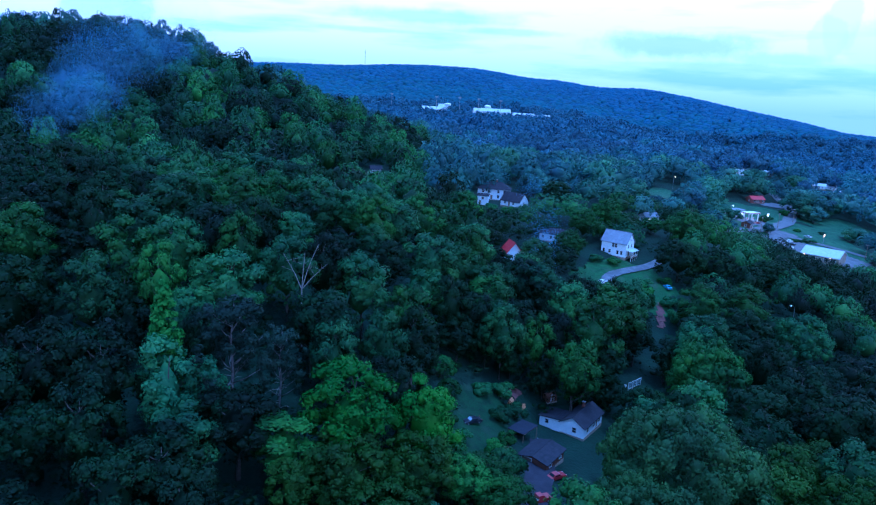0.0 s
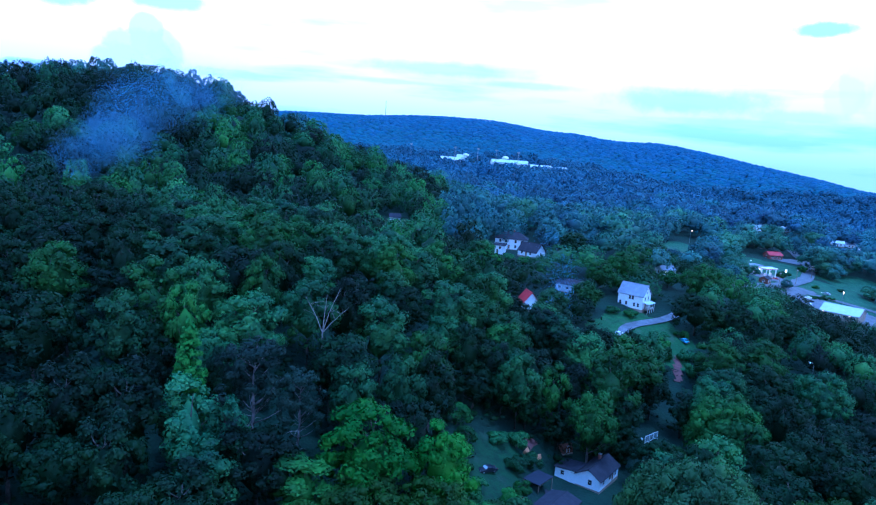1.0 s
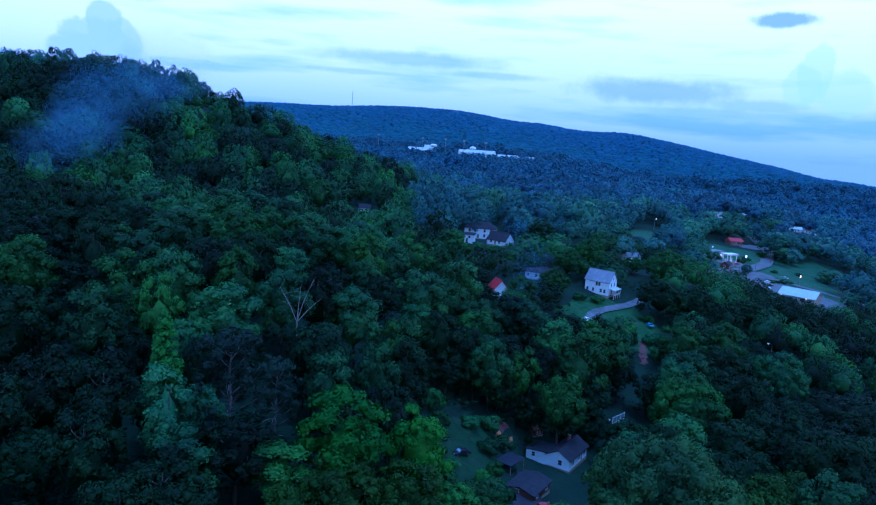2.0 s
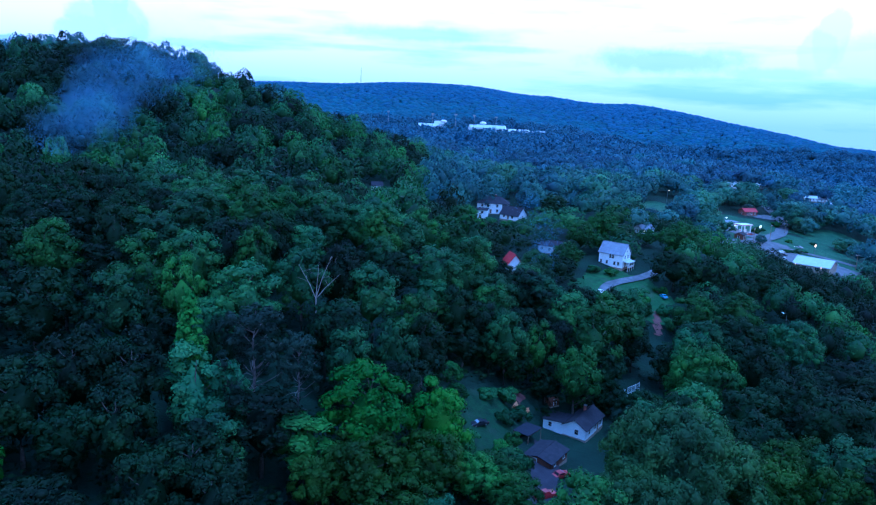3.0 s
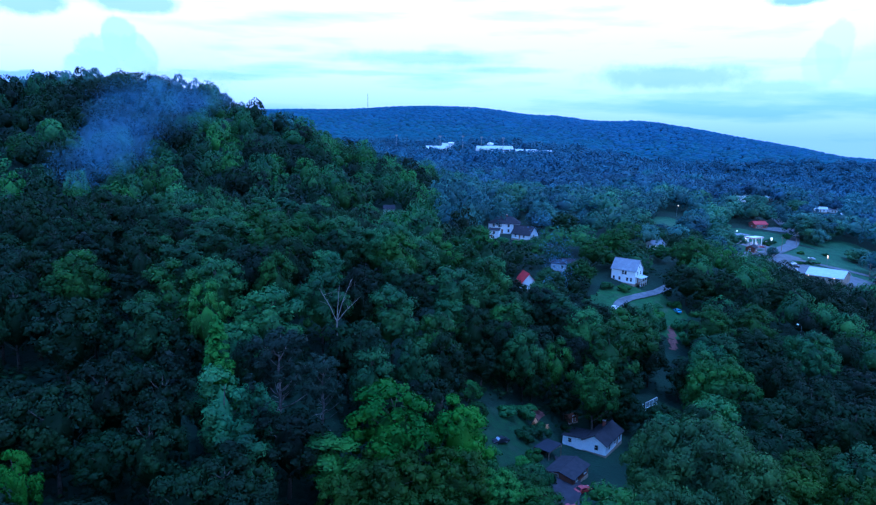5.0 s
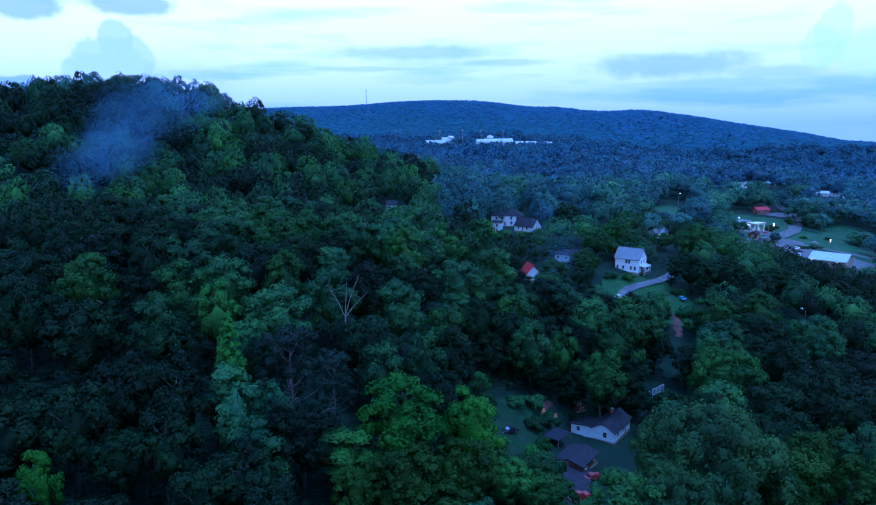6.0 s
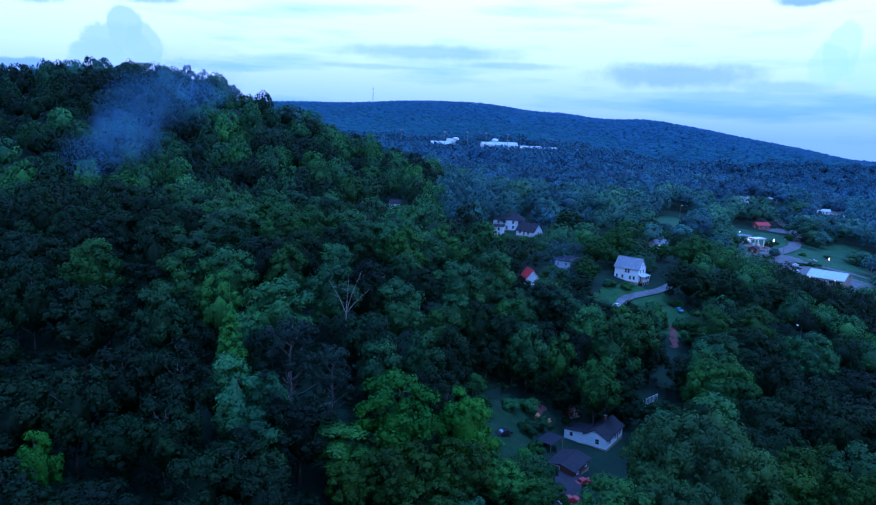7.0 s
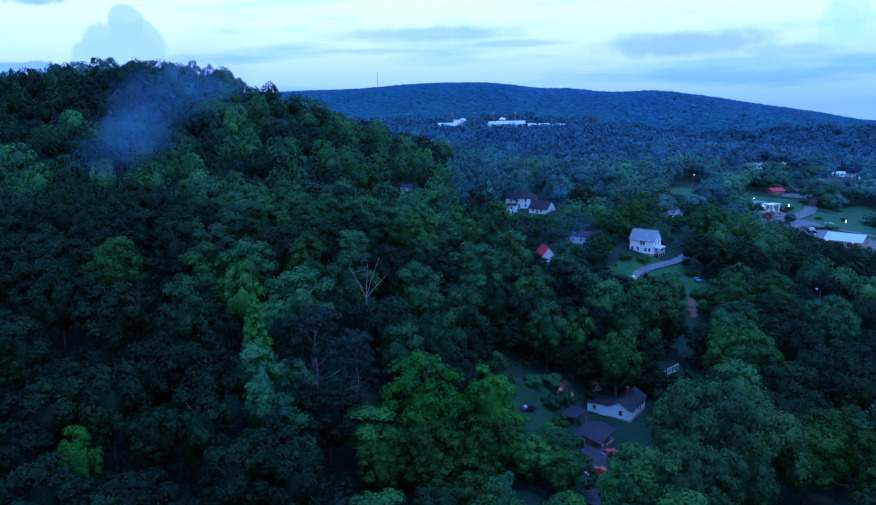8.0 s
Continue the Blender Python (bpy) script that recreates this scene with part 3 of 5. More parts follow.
def dome(rng, R, low, high, count, r0, r1):
    """Centres and sizes of lobes that close a rounded crown all over."""
    k = np.arange(count) + rng.uniform(0.2, 0.8, count)
    z = 0.97 - 1.45 * k / count
    a = k * 2.39996 + rng.uniform(-0.25, 0.25, count)
    r = rng.uniform(r0, r1, count)
    flat = np.sqrt(np.maximum(0, 1 - z * z)) * (R - r * 0.8) * rng.uniform(0.86, 1.08, count)
    mid = low + (high - low) * 0.45
    tall = np.where(z > 0, (high - low) * 0.55, (high - low) * 0.45) - r * 0.8
    return np.stack([flat * np.cos(a), flat * np.sin(a), mid + z * tall * rng.uniform(0.88, 1.08, count)], 1), r


def crown_mesh(name, seed, mat, R, low, high, count=52, r0=1.1, r1=1.8, leaves=56, size=0.29, spire=0.0, lean=0.0, per=4):
    rng = np.random.default_rng(seed)
    C, r = puffs(rng, R, low, high, count, r0, r1, lean, spire, per)
    mid = np.array([0, 0, low + (high - low) * 0.42])
    V1, F1, N1 = leaf_sprays(rng, C, r, mid, leaves, size)
    V2, F2, N2 = cores(rng, C, r, 0.62)
    # an inner mass of leaves behind the puffs
    wide = R * (0.58 if not spire else 0.35)
    k = int(leaves * count * 0.12)
    d = unit(rng.normal(size=(k, 3)))
    V3, F3, N3 = leaf_sprays(rng, mid + d * rng.uniform(0.86, 1.08, (k, 1)) * np.array([wide, wide, (high - low) * 0.40]), np.full(k, 0.12), mid, 1, size * 1.2)
    body, bf, bn = cores(rng, np.array([mid]), np.array([1.0]), 1.0)
    body = mid + (body - mid) * np.array([wide * 0.8, wide * 0.8, (high - low) * 0.32])
    V, F, n = [], [], 0
    for v, f in ((V1, F1), (V3, F3), (V2, F2), (body, bf)):
        V.append(v)
        F += (f + n).tolist()
        n += len(v)
    return mesh_of(name, np.concatenate(V), F, mat, True, np.concatenate([N1, N3, N2, bn])), C


def trunk_mesh(name, seed, mat, low, high, C, r=0.32, limbs=6):
    rng = np.random.default_rng(seed + 500)
    bend = [(rng.normal() * 0.25, rng.normal() * 0.25) for _ in range(5)]
    pts = [(bend[k][0] * k / 2, bend[k][1] * k / 2, -0.6 + (high * 0.86 + 0.6) * k / 4) for k in range(5)]
    bm = tube(pts, [r * 1.25, r, r * 0.8, r * 0.5, r * 0.15])
    for k in rng.choice(len(C), min(limbs, len(C)), replace=False):
        c = C[k]
        z0 = max(low * 0.75, c[2] - 0.55 * math.hypot(c[0], c[1]) - 1.5)
        t = z0 / (high * 0.86)
        base = Vector((pts[2][0] * t, pts[2][1] * t, z0))
        tip = base.lerp(Vector(c), 0.78)
        tube([base, base.lerp(tip, 0.5) + Vector((0, 0, -0.3)), tip], [r * 0.42, r * 0.28, r * 0.1], 5, bm)
    me = bpy.data.meshes.new(name)
    bm.to_mesh(me)
    bm.free()
    me.materials.append(mat)
    me.shade_smooth()
    return me


STOCK = []


def tree_kind(name, label, mat, seed, R, height, low, bark=None, **kw):
    """A tree of its own, kept below the ground's far corner until it is copied into place."""
    crown, C = crown_mesh("crown", seed, mat, R, low, height, **kw)
    trunk = trunk_mesh("trunk", seed, bark or BARK, low, height, C)
    base = thing(name, pose(0, 0, 0), label, "tree", "trees of the wooded slope")
    part("trunk", trunk, None, base)
    part("crown", crown, None, base)
    STOCK.append(base)
    return base, R, height


def pine_kind(seed):
    rng = np.random.default_rng(seed)
    C, r = [], []
    for k in range(70):
        t = rng.uniform(0, 1) ** 0.8
        a, d = k * 2.4, rng.uniform(0.8, 6.6) * (1.08 - 0.62 * t * t)
        C.append((d * math.cos(a), d * math.sin(a), 11.5 + 11.5 * t - 0.10 * d))
        r.append(rng.uniform(0.6, 1.15))
    C, r = np.array(C), np.array(r)
    V, F, N = leaf_sprays(rng, C, r, np.array([0, 0, 17.0]), 85, 0.20)
    W, H, M = cores(rng, C, r, 0.5)
    crown = mesh_of("crown", np.concatenate([V, W]), F.tolist() + (H + len(V)).tolist(), LEAF["needle"], True, np.concatenate([N, M]))
    trunk = trunk_mesh("trunk", seed, PINE_BARK, 9, 25.5, C, 0.26, 24)
    base = thing("pine_tree", pose(0, 0, 0), "tall dark pine with a bare pale trunk", "tree", "trees of the wooded slope")
    part("trunk", trunk, None, base)
    part("crown", crown, None, base)
    for k in range(14):
        bm = bmesh.new()
        z, a, l = rng.uniform(3, 13), rng.uniform(0, 6.28), rng.uniform(1.2, 3.4)
        tube([(0, 0, z), (math.cos(a) * l * 0.6, math.sin(a) * l * 0.6, z + 0.1), (math.cos(a) * l, math.sin(a) * l, z - 0.4)], [0.07, 0.05, 0.02], 4, bm)
        part("dead_branch", bm, PALE_BARK, base, "bare broken branch")
    STOCK.append(base)
    return base, 6.6, 24.0


def build_kinds():
    K = {}
    K["mid"] = [tree_kind("tree", "broad green broadleaf tree with a full crown", LEAF["mid"], s, 6.4, 20, 5.0) for s in (1, 2, 3)]
    K["teal"] = [tree_kind("tree", "blue-green broadleaf tree with a billowing crown", LEAF["teal"], s, 6.0, 20, 4.5) for s in (11, 12, 13)]
    K["dark"] = [tree_kind("tree", "dark green broadleaf tree with shade put in its leaves", LEAF["dark"], s, 6.2, 20, 4.0, count=48) for s in (21, 22)]
    K["bright"] = [tree_kind("tree", "fresh bright green broadleaf tree", LEAF["bright"], s, 6.8, 21, 3.5, count=64, r0=1.0, r1=1.6) for s in (31, 32)]
    K["fresh"] = [tree_kind("tree", "yellowish green broadleaf tree", LEAF["fresh"], s, 6.6, 18, 2.5, count=56, r0=1.0, r1=1.7) for s in (33, 34)]
    K["tall"] = [tree_kind("tree", "slender tall green tree above its neighbours", LEAF[m], s, 4.2, 22, 4.0, count=48, r0=0.9, r1=1.5, leaves=60, per=4) for m, s in (("mid", 41), ("teal", 42))]
    K["spire"] = [tree_kind("tree", "narrow pointed fresh green tree", LEAF["spire"], 51, 4.6, 27, 6.0, count=46, r0=0.7, r1=1.6, spire=0.75, leaves=100)]
    K["big"] = [tree_kind("tree", "huge spreading blue-green oak beside the low house", LEAF["oak"], 61, 15.5, 22, 1.0, count=200, r0=1.4, r1=2.4, leaves=120, size=0.29, per=5)]
    K["pale"] = [tree_kind("tree", "pale blue-green tree standing out of the dark slope", LEAF["pale"], s, 6.0, 21, 3.0, count=60, r0=1.0, r1=1.6) for s in (95, 96)]
    # town trees take the leaf colours with haze blue mixed in
    K["town"] = [tree_kind("tree", "broad tree in the town, haze blue in its leaves", LEAF[m], s, 8.0, 14, 1.0, count=40, r0=1.5, r1=2.4, leaves=60, size=0.42) for m, s in (("teal_off", 91), ("mid_off", 92))]
    K["bush"] = [tree_kind("bush", "low rounded green bush", LEAF[m], s, 3.4, 5.0, 0.3, count=20, r0=0.8, r1=1.3, leaves=65, size=0.27) for m, s in (("mid", 71), ("teal", 72))]
    for kind, s in (("mid", 101), ("teal", 102), ("dark", 103), ("pale", 104), ("fresh", 105)):
        words = K[kind][0][0]["label"].replace("tree", "wide-domed tree", 1)
        K[kind + "_wide"] = [tree_kind("tree", words, LEAF[kind], s, 9.4, 20, 2.5, count=88, r0=1.3, r1=2.1, leaves=54, size=0.32)]
    K["pine"] = [pine_kind(81)]
    return K


# x, y, height, crown radius, by kind
PLANT = {
    "bright": ((-68, 99, 17, 3.7), (-9, 124, 24, 9.4), (4.5, 129, 21, 6.8)),
    "fresh": ((69, 122, 17, 7), (-9, 116, 15, 8.5), (3, 119, 15, 7.5), (-2, 108, 12, 8), (-17, 112, 12, 5), (77, 131, 17, 6.5), (84, 121, 15, 6.5), (80, 111, 12, 7), (88, 140, 15, 5.5)),
    "spire": ((-44.5, 128.5, 28.5, 4.6),),
    "pine": ((-32.7, 129.5, 28, 9.5), (-24.5, 134, 21, 6.0)),
    "pale": ((5, 104, 14, 3.0), (-42, 122, 22, 6.6), (-35.5, 123, 19, 4.2)),
    "big": ((53.5, 125, 24, 15.5), (42, 113.5, 15.5, 10)),
    "teal": ((-324, 566, 27, 6.5), (-331, 560, 22, 6), (127, 219, 20, 9), (24, 179, 22, 6.0), (-64, 141, 22, 6.5), (-29, 202, 22, 8.5), (-5, 148, 22, 5.0),
             (-12, 165, 22, 7.5), (4, 195, 22, 8), (-29, 162, 22, 7.0), (-36, 113, 17, 6.9), (-15, 141, 20, 5.4), (92, 132, 18, 7)),
    "mid": ((51, 191, 26, 8.5), (16, 128, 9, 6), (9, 133, 8, 5), (20, 120, 10, 6), (82, 184, 23, 10.5), (60, 206, 24, 10), (103, 310, 8, 5.5), (81, 307, 14, 7.5), (-13, 203, 22, 7.1), (78, 178, 13, 6), (96, 228, 20, 8.2), (113, 234, 20, 8.5), (34, 183, 20, 5.0), (58, 269, 12, 7), (68, 290, 14, 6.6),
            (-63, 154, 22, 7.7), (-87, 157, 22, 7.8), (-46, 187, 22, 8.5), (1, 234, 22, 8.5), (17, 279, 20, 8.5), (15, 214, 22, 7.1), (-53, 148, 22, 5.0),
            (113, 296, 18, 9.5), (78, 190, 13, 5.5), (12, 124, 10, 6), (6, 140, 11, 5)),
    # the trees at (-57, 141) and (-60, 147) fill what is only shade
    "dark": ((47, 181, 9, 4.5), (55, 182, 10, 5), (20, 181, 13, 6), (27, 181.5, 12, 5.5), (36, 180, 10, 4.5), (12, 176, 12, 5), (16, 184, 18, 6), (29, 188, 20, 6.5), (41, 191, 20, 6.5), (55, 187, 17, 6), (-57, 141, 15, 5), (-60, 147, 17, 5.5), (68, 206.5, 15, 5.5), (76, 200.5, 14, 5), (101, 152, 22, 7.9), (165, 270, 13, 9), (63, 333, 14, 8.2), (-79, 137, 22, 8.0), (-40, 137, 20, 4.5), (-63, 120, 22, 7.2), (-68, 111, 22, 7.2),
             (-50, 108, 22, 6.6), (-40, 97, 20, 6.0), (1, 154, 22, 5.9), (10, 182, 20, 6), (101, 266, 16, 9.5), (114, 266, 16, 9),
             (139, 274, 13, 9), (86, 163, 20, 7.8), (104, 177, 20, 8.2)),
    "town": ((234, 529, 17, 12.5), (249, 532, 19, 11.5), (222, 534, 13, 9), (256, 472, 18, 12), (270, 475, 19, 12.5), (281, 482, 16, 10), (262, 461, 11, 8), (268, 426, 9, 7), (275, 430, 8, 6), (205, 490, 14, 10),
             (146, 383, 14, 10), (158, 378, 12, 9), (57, 367, 14, 8.3), (304, 572, 12, 10), (201, 400, 6, 4), (184, 412, 8, 6)),
    "bush": ((9, 150, 3, 3), (12, 145, 3, 3), (24, 152, 3, 2.5), (23, 161, 3.5, 3), (10, 161, 4, 3.2), (19, 169, 3, 3), (8, 156, 3, 2.5), (22, 138, 6, 4.2), (8, 167, 5, 4), (27, 166, 4, 3), (20, 146, 3, 2.5), (70, 272, 3, 3), (77, 272, 2.5, 3), (85, 258, 3, 4), (84, 251, 4, 3.2), (92, 246, 4.5, 3.4), (83, 243, 5, 3.2), (91, 237, 5, 3.4), (95, 262, 3, 3), (24, 172, 4, 3.2), (46, 183, 4, 3), (32, 330, 4, 4), (40, 325, 3.5, 4), (50, 327, 4, 4), (56, 278, 4, 4), (62, 281, 4, 4), (214, 392, 2, 2.4), (219, 396, 1.8, 2.2), (224, 399, 2.2, 2.6), (230, 402, 1.8, 2.2), (214, 434, 3.5, 3), (222, 444, 3.5, 3.2), (232, 425, 2.2, 2.4), (252, 432, 2, 2.4), (246, 470, 4, 3.5)),
}

# no tree stands here, in clearings and in gaps fitted to the camera's view: x, y, half-widths, turn
OPEN = (
    (17, 157, 7, 14, -12), (14, 140, 6, 10, 0), (35, 161, 13, 14, -20), (52, 165, 7, 11, 0), (27, 128, 6.5, 30, -8), (65, 193, 8, 9, 0), (62, 182, 4.5, 12, -8), (52, 114, 27, 21, 0), (78, 268, 22, 19, 0), (90, 250, 8, 13, -15),
    (87, 235, 3, 14, -15), (41, 333, 18, 27, 0), (25, 158, 6, 12, 0), (20, 146, 7, 9, 0), (42, 148, 7, 9, 0), (34, 132, 5, 12, 0), (49, 271, 7, 13, 0), (53, 278, 9, 10, 0), (35, 256, 6, 13, 0), (214, 400, 42, 66, -25), (163, 472, 13, 40, -18), (224, 468, 44, 30, 8),
    (272, 445, 32, 42, -25), (282, 566, 22, 38, -20), (270, 590, 9, 24, -20), (376, 645, 22, 28, -20), (106, 318, 7, 14, -15), (84, 1142, 118, 74, -8), (182, 500, 6, 26, -18),
    (240, 490, 14, 14, 0), (139, 246, 3, 6, 0), (-28, 376, 5, 10, 0), (165, 348, 13, 13, 0), (131, 382, 9, 11, 0), (62, 246, 7, 7, 0), (79, 220, 4, 8, 0), (76, 210, 5, 6, 0), (207, 342, 15, 9, -30), (12.6, 116.6, 5, 5, 0), (21.5, 137, 5, 5, 0), (119, 352, 8, 8, 0),
)


# points kept clear in the camera's view by shortening or dropping trees: x, y, height over the ground, half-width
SIGHT_TARGETS = (
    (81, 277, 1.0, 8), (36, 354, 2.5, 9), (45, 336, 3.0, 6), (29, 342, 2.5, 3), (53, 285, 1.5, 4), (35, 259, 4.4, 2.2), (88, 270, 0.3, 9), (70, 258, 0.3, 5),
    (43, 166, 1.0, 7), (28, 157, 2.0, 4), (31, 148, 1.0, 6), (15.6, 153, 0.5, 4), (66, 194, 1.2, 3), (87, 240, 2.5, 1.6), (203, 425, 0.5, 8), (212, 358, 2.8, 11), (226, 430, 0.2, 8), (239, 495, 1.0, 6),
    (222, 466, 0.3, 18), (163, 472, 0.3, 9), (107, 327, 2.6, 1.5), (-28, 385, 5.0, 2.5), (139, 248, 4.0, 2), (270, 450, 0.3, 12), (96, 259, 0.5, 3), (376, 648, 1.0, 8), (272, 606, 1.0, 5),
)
VIEW_EYE = Vector((0, 0, 85))


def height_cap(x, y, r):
    """The greatest height of a tree at x, y that hides no sight target from the camera."""
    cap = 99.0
    for gx, gy, up, half in SIGHT_TARGETS:
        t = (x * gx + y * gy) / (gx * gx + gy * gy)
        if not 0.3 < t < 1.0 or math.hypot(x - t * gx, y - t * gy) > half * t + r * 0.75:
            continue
        cap = min(cap, VIEW_EYE.z + (gz(gx, gy) + up - VIEW_EYE.z) * t - gz(x, y))
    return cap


def free_of(x, y, grow=1.0):
    ok = np.ones(len(x), bool)
    for cx, cy, rx, ry, turn in OPEN:
        c, s = math.cos(radians(turn)), math.sin(radians(turn))
        u, v = (x - cx) * c + (y - cy) * s, -(x - cx) * s + (y - cy) * c
        ok &= (u / (rx * grow)) ** 2 + (v / (ry * grow)) ** 2 > 1
    return ok


def scatter(rng, x0, x1, y0, y1, step):
    gx, gy = np.meshgrid(np.arange(x0, x1, step), np.arange(y0, y1, step))
    gx = gx + (np.arange(gx.shape[0]) % 2)[:, None] * step * 0.5
    return gx.ravel() + rng.uniform(-0.38, 0.38, gx.size) * step, gy.ravel() + rng.uniform(-0.38, 0.38, gx.size) * step


def place_tree(kinds, kind, n, x, y, h, r, turn):
    if r > 0.43 * h and kind + "_wide" in kinds:
        kind += "_wide"
    base, R, H = kinds[kind][n % len(kinds[kind])]
    m = pose(x, y, gz(x, y) - 0.15, 0, 0, turn) @ Matrix.Diagonal((r / R, r / R, h / H, 1))
    return copy_thing(base, m)


def plant_near():
    rng = np.random.default_rng(7)
    K = build_kinds()
    taken = []
    for kind, rows in PLANT.items():
        for n, (x, y, h, r) in enumerate(rows):
            place_tree(K, kind, n, x, y, h, r, (x * 37 + y * 11) % 360)
            if kind not in ("bush",):
                taken.append((x, y, r))
    x, y = scatter(rng, -520, 560, 40, 760, 11.0)
    x2, y2 = scatter(rng, 20, 560, 40, 760, 15.2)
    x3, y3 = scatter(rng, 110, 330, 225, 350, 12.0)
    x4, y4 = scatter(rng, -520, 30, 225, 760, 14.2)

    def valley(a, b):
        return (a > 25) & (b > 225) | (a > 110)

    near, flank = ~valley(x, y) & (y <= 232), (x2 > 110) & (y2 > 225) & (y2 < 350)
    hill = ~valley(x4, y4) & (y4 > 232)
    x = np.concatenate([x[near], x2[valley(x2, y2) & ~flank], x3, x4[hill]])
    y = np.concatenate([y[near], y2[valley(x2, y2) & ~flank], y3, y4[hill]])
    ok = free_of(x, y) & (np.abs(x) < 0.68 * y + 30) & (y > 58)
    # behind the crest of the near hill nothing can be told apart
    ok &= ~((x < -150) & (y > 640)) & ~((x < -90) & (y > 700))
    rest = []
    T = np.array(taken)
    n = 0
    order = np.argsort(np.hypot(x, y))
    for k in order:
        if not ok[k]:
            continue
        d = np.hypot(T[:, 0] - x[k], T[:, 1] - y[k])
        if (d < T[:, 2] * 0.66 + 3.4).any():
            continue
        if n >= 195 or abs(x[k]) > 0.72 * y[k] + 20 or y[k] < 70:
            rest.append((x[k], y[k]))
            continue
        w = noise.noise((x[k] / 40, y[k] / 40, 3.0)) + rng.normal() * 0.28
        # dim sides of the camera's view, imitated by handing these trees dark leaves
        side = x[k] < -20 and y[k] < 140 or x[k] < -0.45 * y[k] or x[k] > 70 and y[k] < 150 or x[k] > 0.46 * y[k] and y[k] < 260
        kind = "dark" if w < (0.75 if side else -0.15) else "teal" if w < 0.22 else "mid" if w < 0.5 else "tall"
        h = rng.uniform(14, 23) * (1.0 if y[k] > 95 else 0.85)
        r = min(rng.uniform(5.4, 8.2), 0.42 * h)
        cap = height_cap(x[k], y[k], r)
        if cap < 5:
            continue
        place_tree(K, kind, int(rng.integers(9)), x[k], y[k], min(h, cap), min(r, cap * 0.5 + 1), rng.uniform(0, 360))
        n += 1
    for base in STOCK:
        for o in (*base.children_recursive, base):
            bpy.data.objects.remove(o)
    return np.array(rest)


BODY = np.array([3.2, 3.2, 4.2])


def joined_wood(name, label, mat, x, y, H, R, seed, variants, puff_count, leaves, size, core=0.9, up=0.08, wide=6.0, tall=16.0, ragged=0.5):
    """Woods too far off to count: many crowns joined in one mesh."""
    rng = np.random.default_rng(seed)
    stock = []
    for v in range(variants):
        if puff_count == 1:
            C, r = np.array([[0, 0, tall * 0.53]]), np.array([wide])
        else:
            C, r = dome(rng, wide, 2.0, tall, puff_count, 1.3, 2.3)
        mid = np.array([0, 0, tall * 0.44])
        V1, F1, N1 = leaf_sprays(rng, C, r, mid, leaves, size, up, 0.9, ragged)
        if puff_count == 1:
            V2, F2, N2 = cores(rng, C, r, core)
            N2 = unit(N2 + np.array([0, 0, up]))
        else:
            V2, F2, N2 = cores(rng, np.array([[0, 0, 0.0]]), np.array([1.0]), 1.0)
            V2 = V2 * core * np.array([wide / 6, wide / 6, tall / 16]) + np.array([0, 0, tall * 0.53])
        stock.append((np.concatenate([V1, V2]), F1, F2 + len(V1), np.concatenate([N1, N2])))
    z = ground_z(x, y)
    pick = rng.integers(0, variants, len(x))
    turn = rng.uniform(0, 6.283, len(x))
    VV, NN, loops, sizes, tones, at_v = [], [], [], [], [], 0
    for v in range(variants):
        S, F1, F2, M = stock[v]
        ids = np.nonzero(pick == v)[0]
        if not len(ids):
            continue
        c, s = np.cos(turn[ids])[:, None], np.sin(turn[ids])[:, None]
        P, Q = np.empty((len(ids), len(S), 3)), np.empty((len(ids), len(S), 3))
        P[:, :, 0] = (S[:, 0] * c - S[:, 1] * s) * R[ids, None] / wide + x[ids, None]
        P[:, :, 1] = (S[:, 0] * s + S[:, 1] * c) * R[ids, None] / wide + y[ids, None]
        P[:, :, 2] = S[:, 2] * H[ids, None] / tall + z[ids, None] - 0.3
        Q[:, :, 0], Q[:, :, 1], Q[:, :, 2] = M[:, 0] * c - M[:, 1] * s, M[:, 0] * s + M[:, 1] * c, M[:, 2]
        off = at_v + np.arange(len(ids))[:, None, None] * len(S)
        for F in (F1, F2):
            loops.append((F[None] + off).reshape(-1, 3))
        VV.append(P.reshape(-1, 3))
        NN.append(Q.reshape(-1, 3))
        tones.append(np.repeat(rng.uniform(0, 1, len(ids)), len(S)))
        at_v += len(ids) * len(S)
    V, loops = np.concatenate(VV), np.concatenate(loops)
    me = bpy.data.meshes.new(name)
    me.vertices.add(len(V))
    me.vertices.foreach_set("co", V.ravel().astype(np.float32))
    me.loops.add(loops.size)
    me.loops.foreach_set("vertex_index", loops.ravel().astype(np.int32))
    me.polygons.add(len(loops))
    me.polygons.foreach_set("loop_start", np.arange(0, loops.size, 3).astype(np.int32))
    me.polygons.foreach_set("loop_total", np.full(len(loops), 3, np.int32))
    me.update(calc_edges=True)
    me.attributes.new("tree_tone", "FLOAT", "POINT").data.foreach_set("value", np.concatenate(tones).astype(np.float32))
    me.materials.append(mat)
    me.shade_smooth()
    me.normals_split_custom_set_from_vertices(np.concatenate(NN).tolist())
    return tagged(new(name, me), label, "woods", kind="stuff")


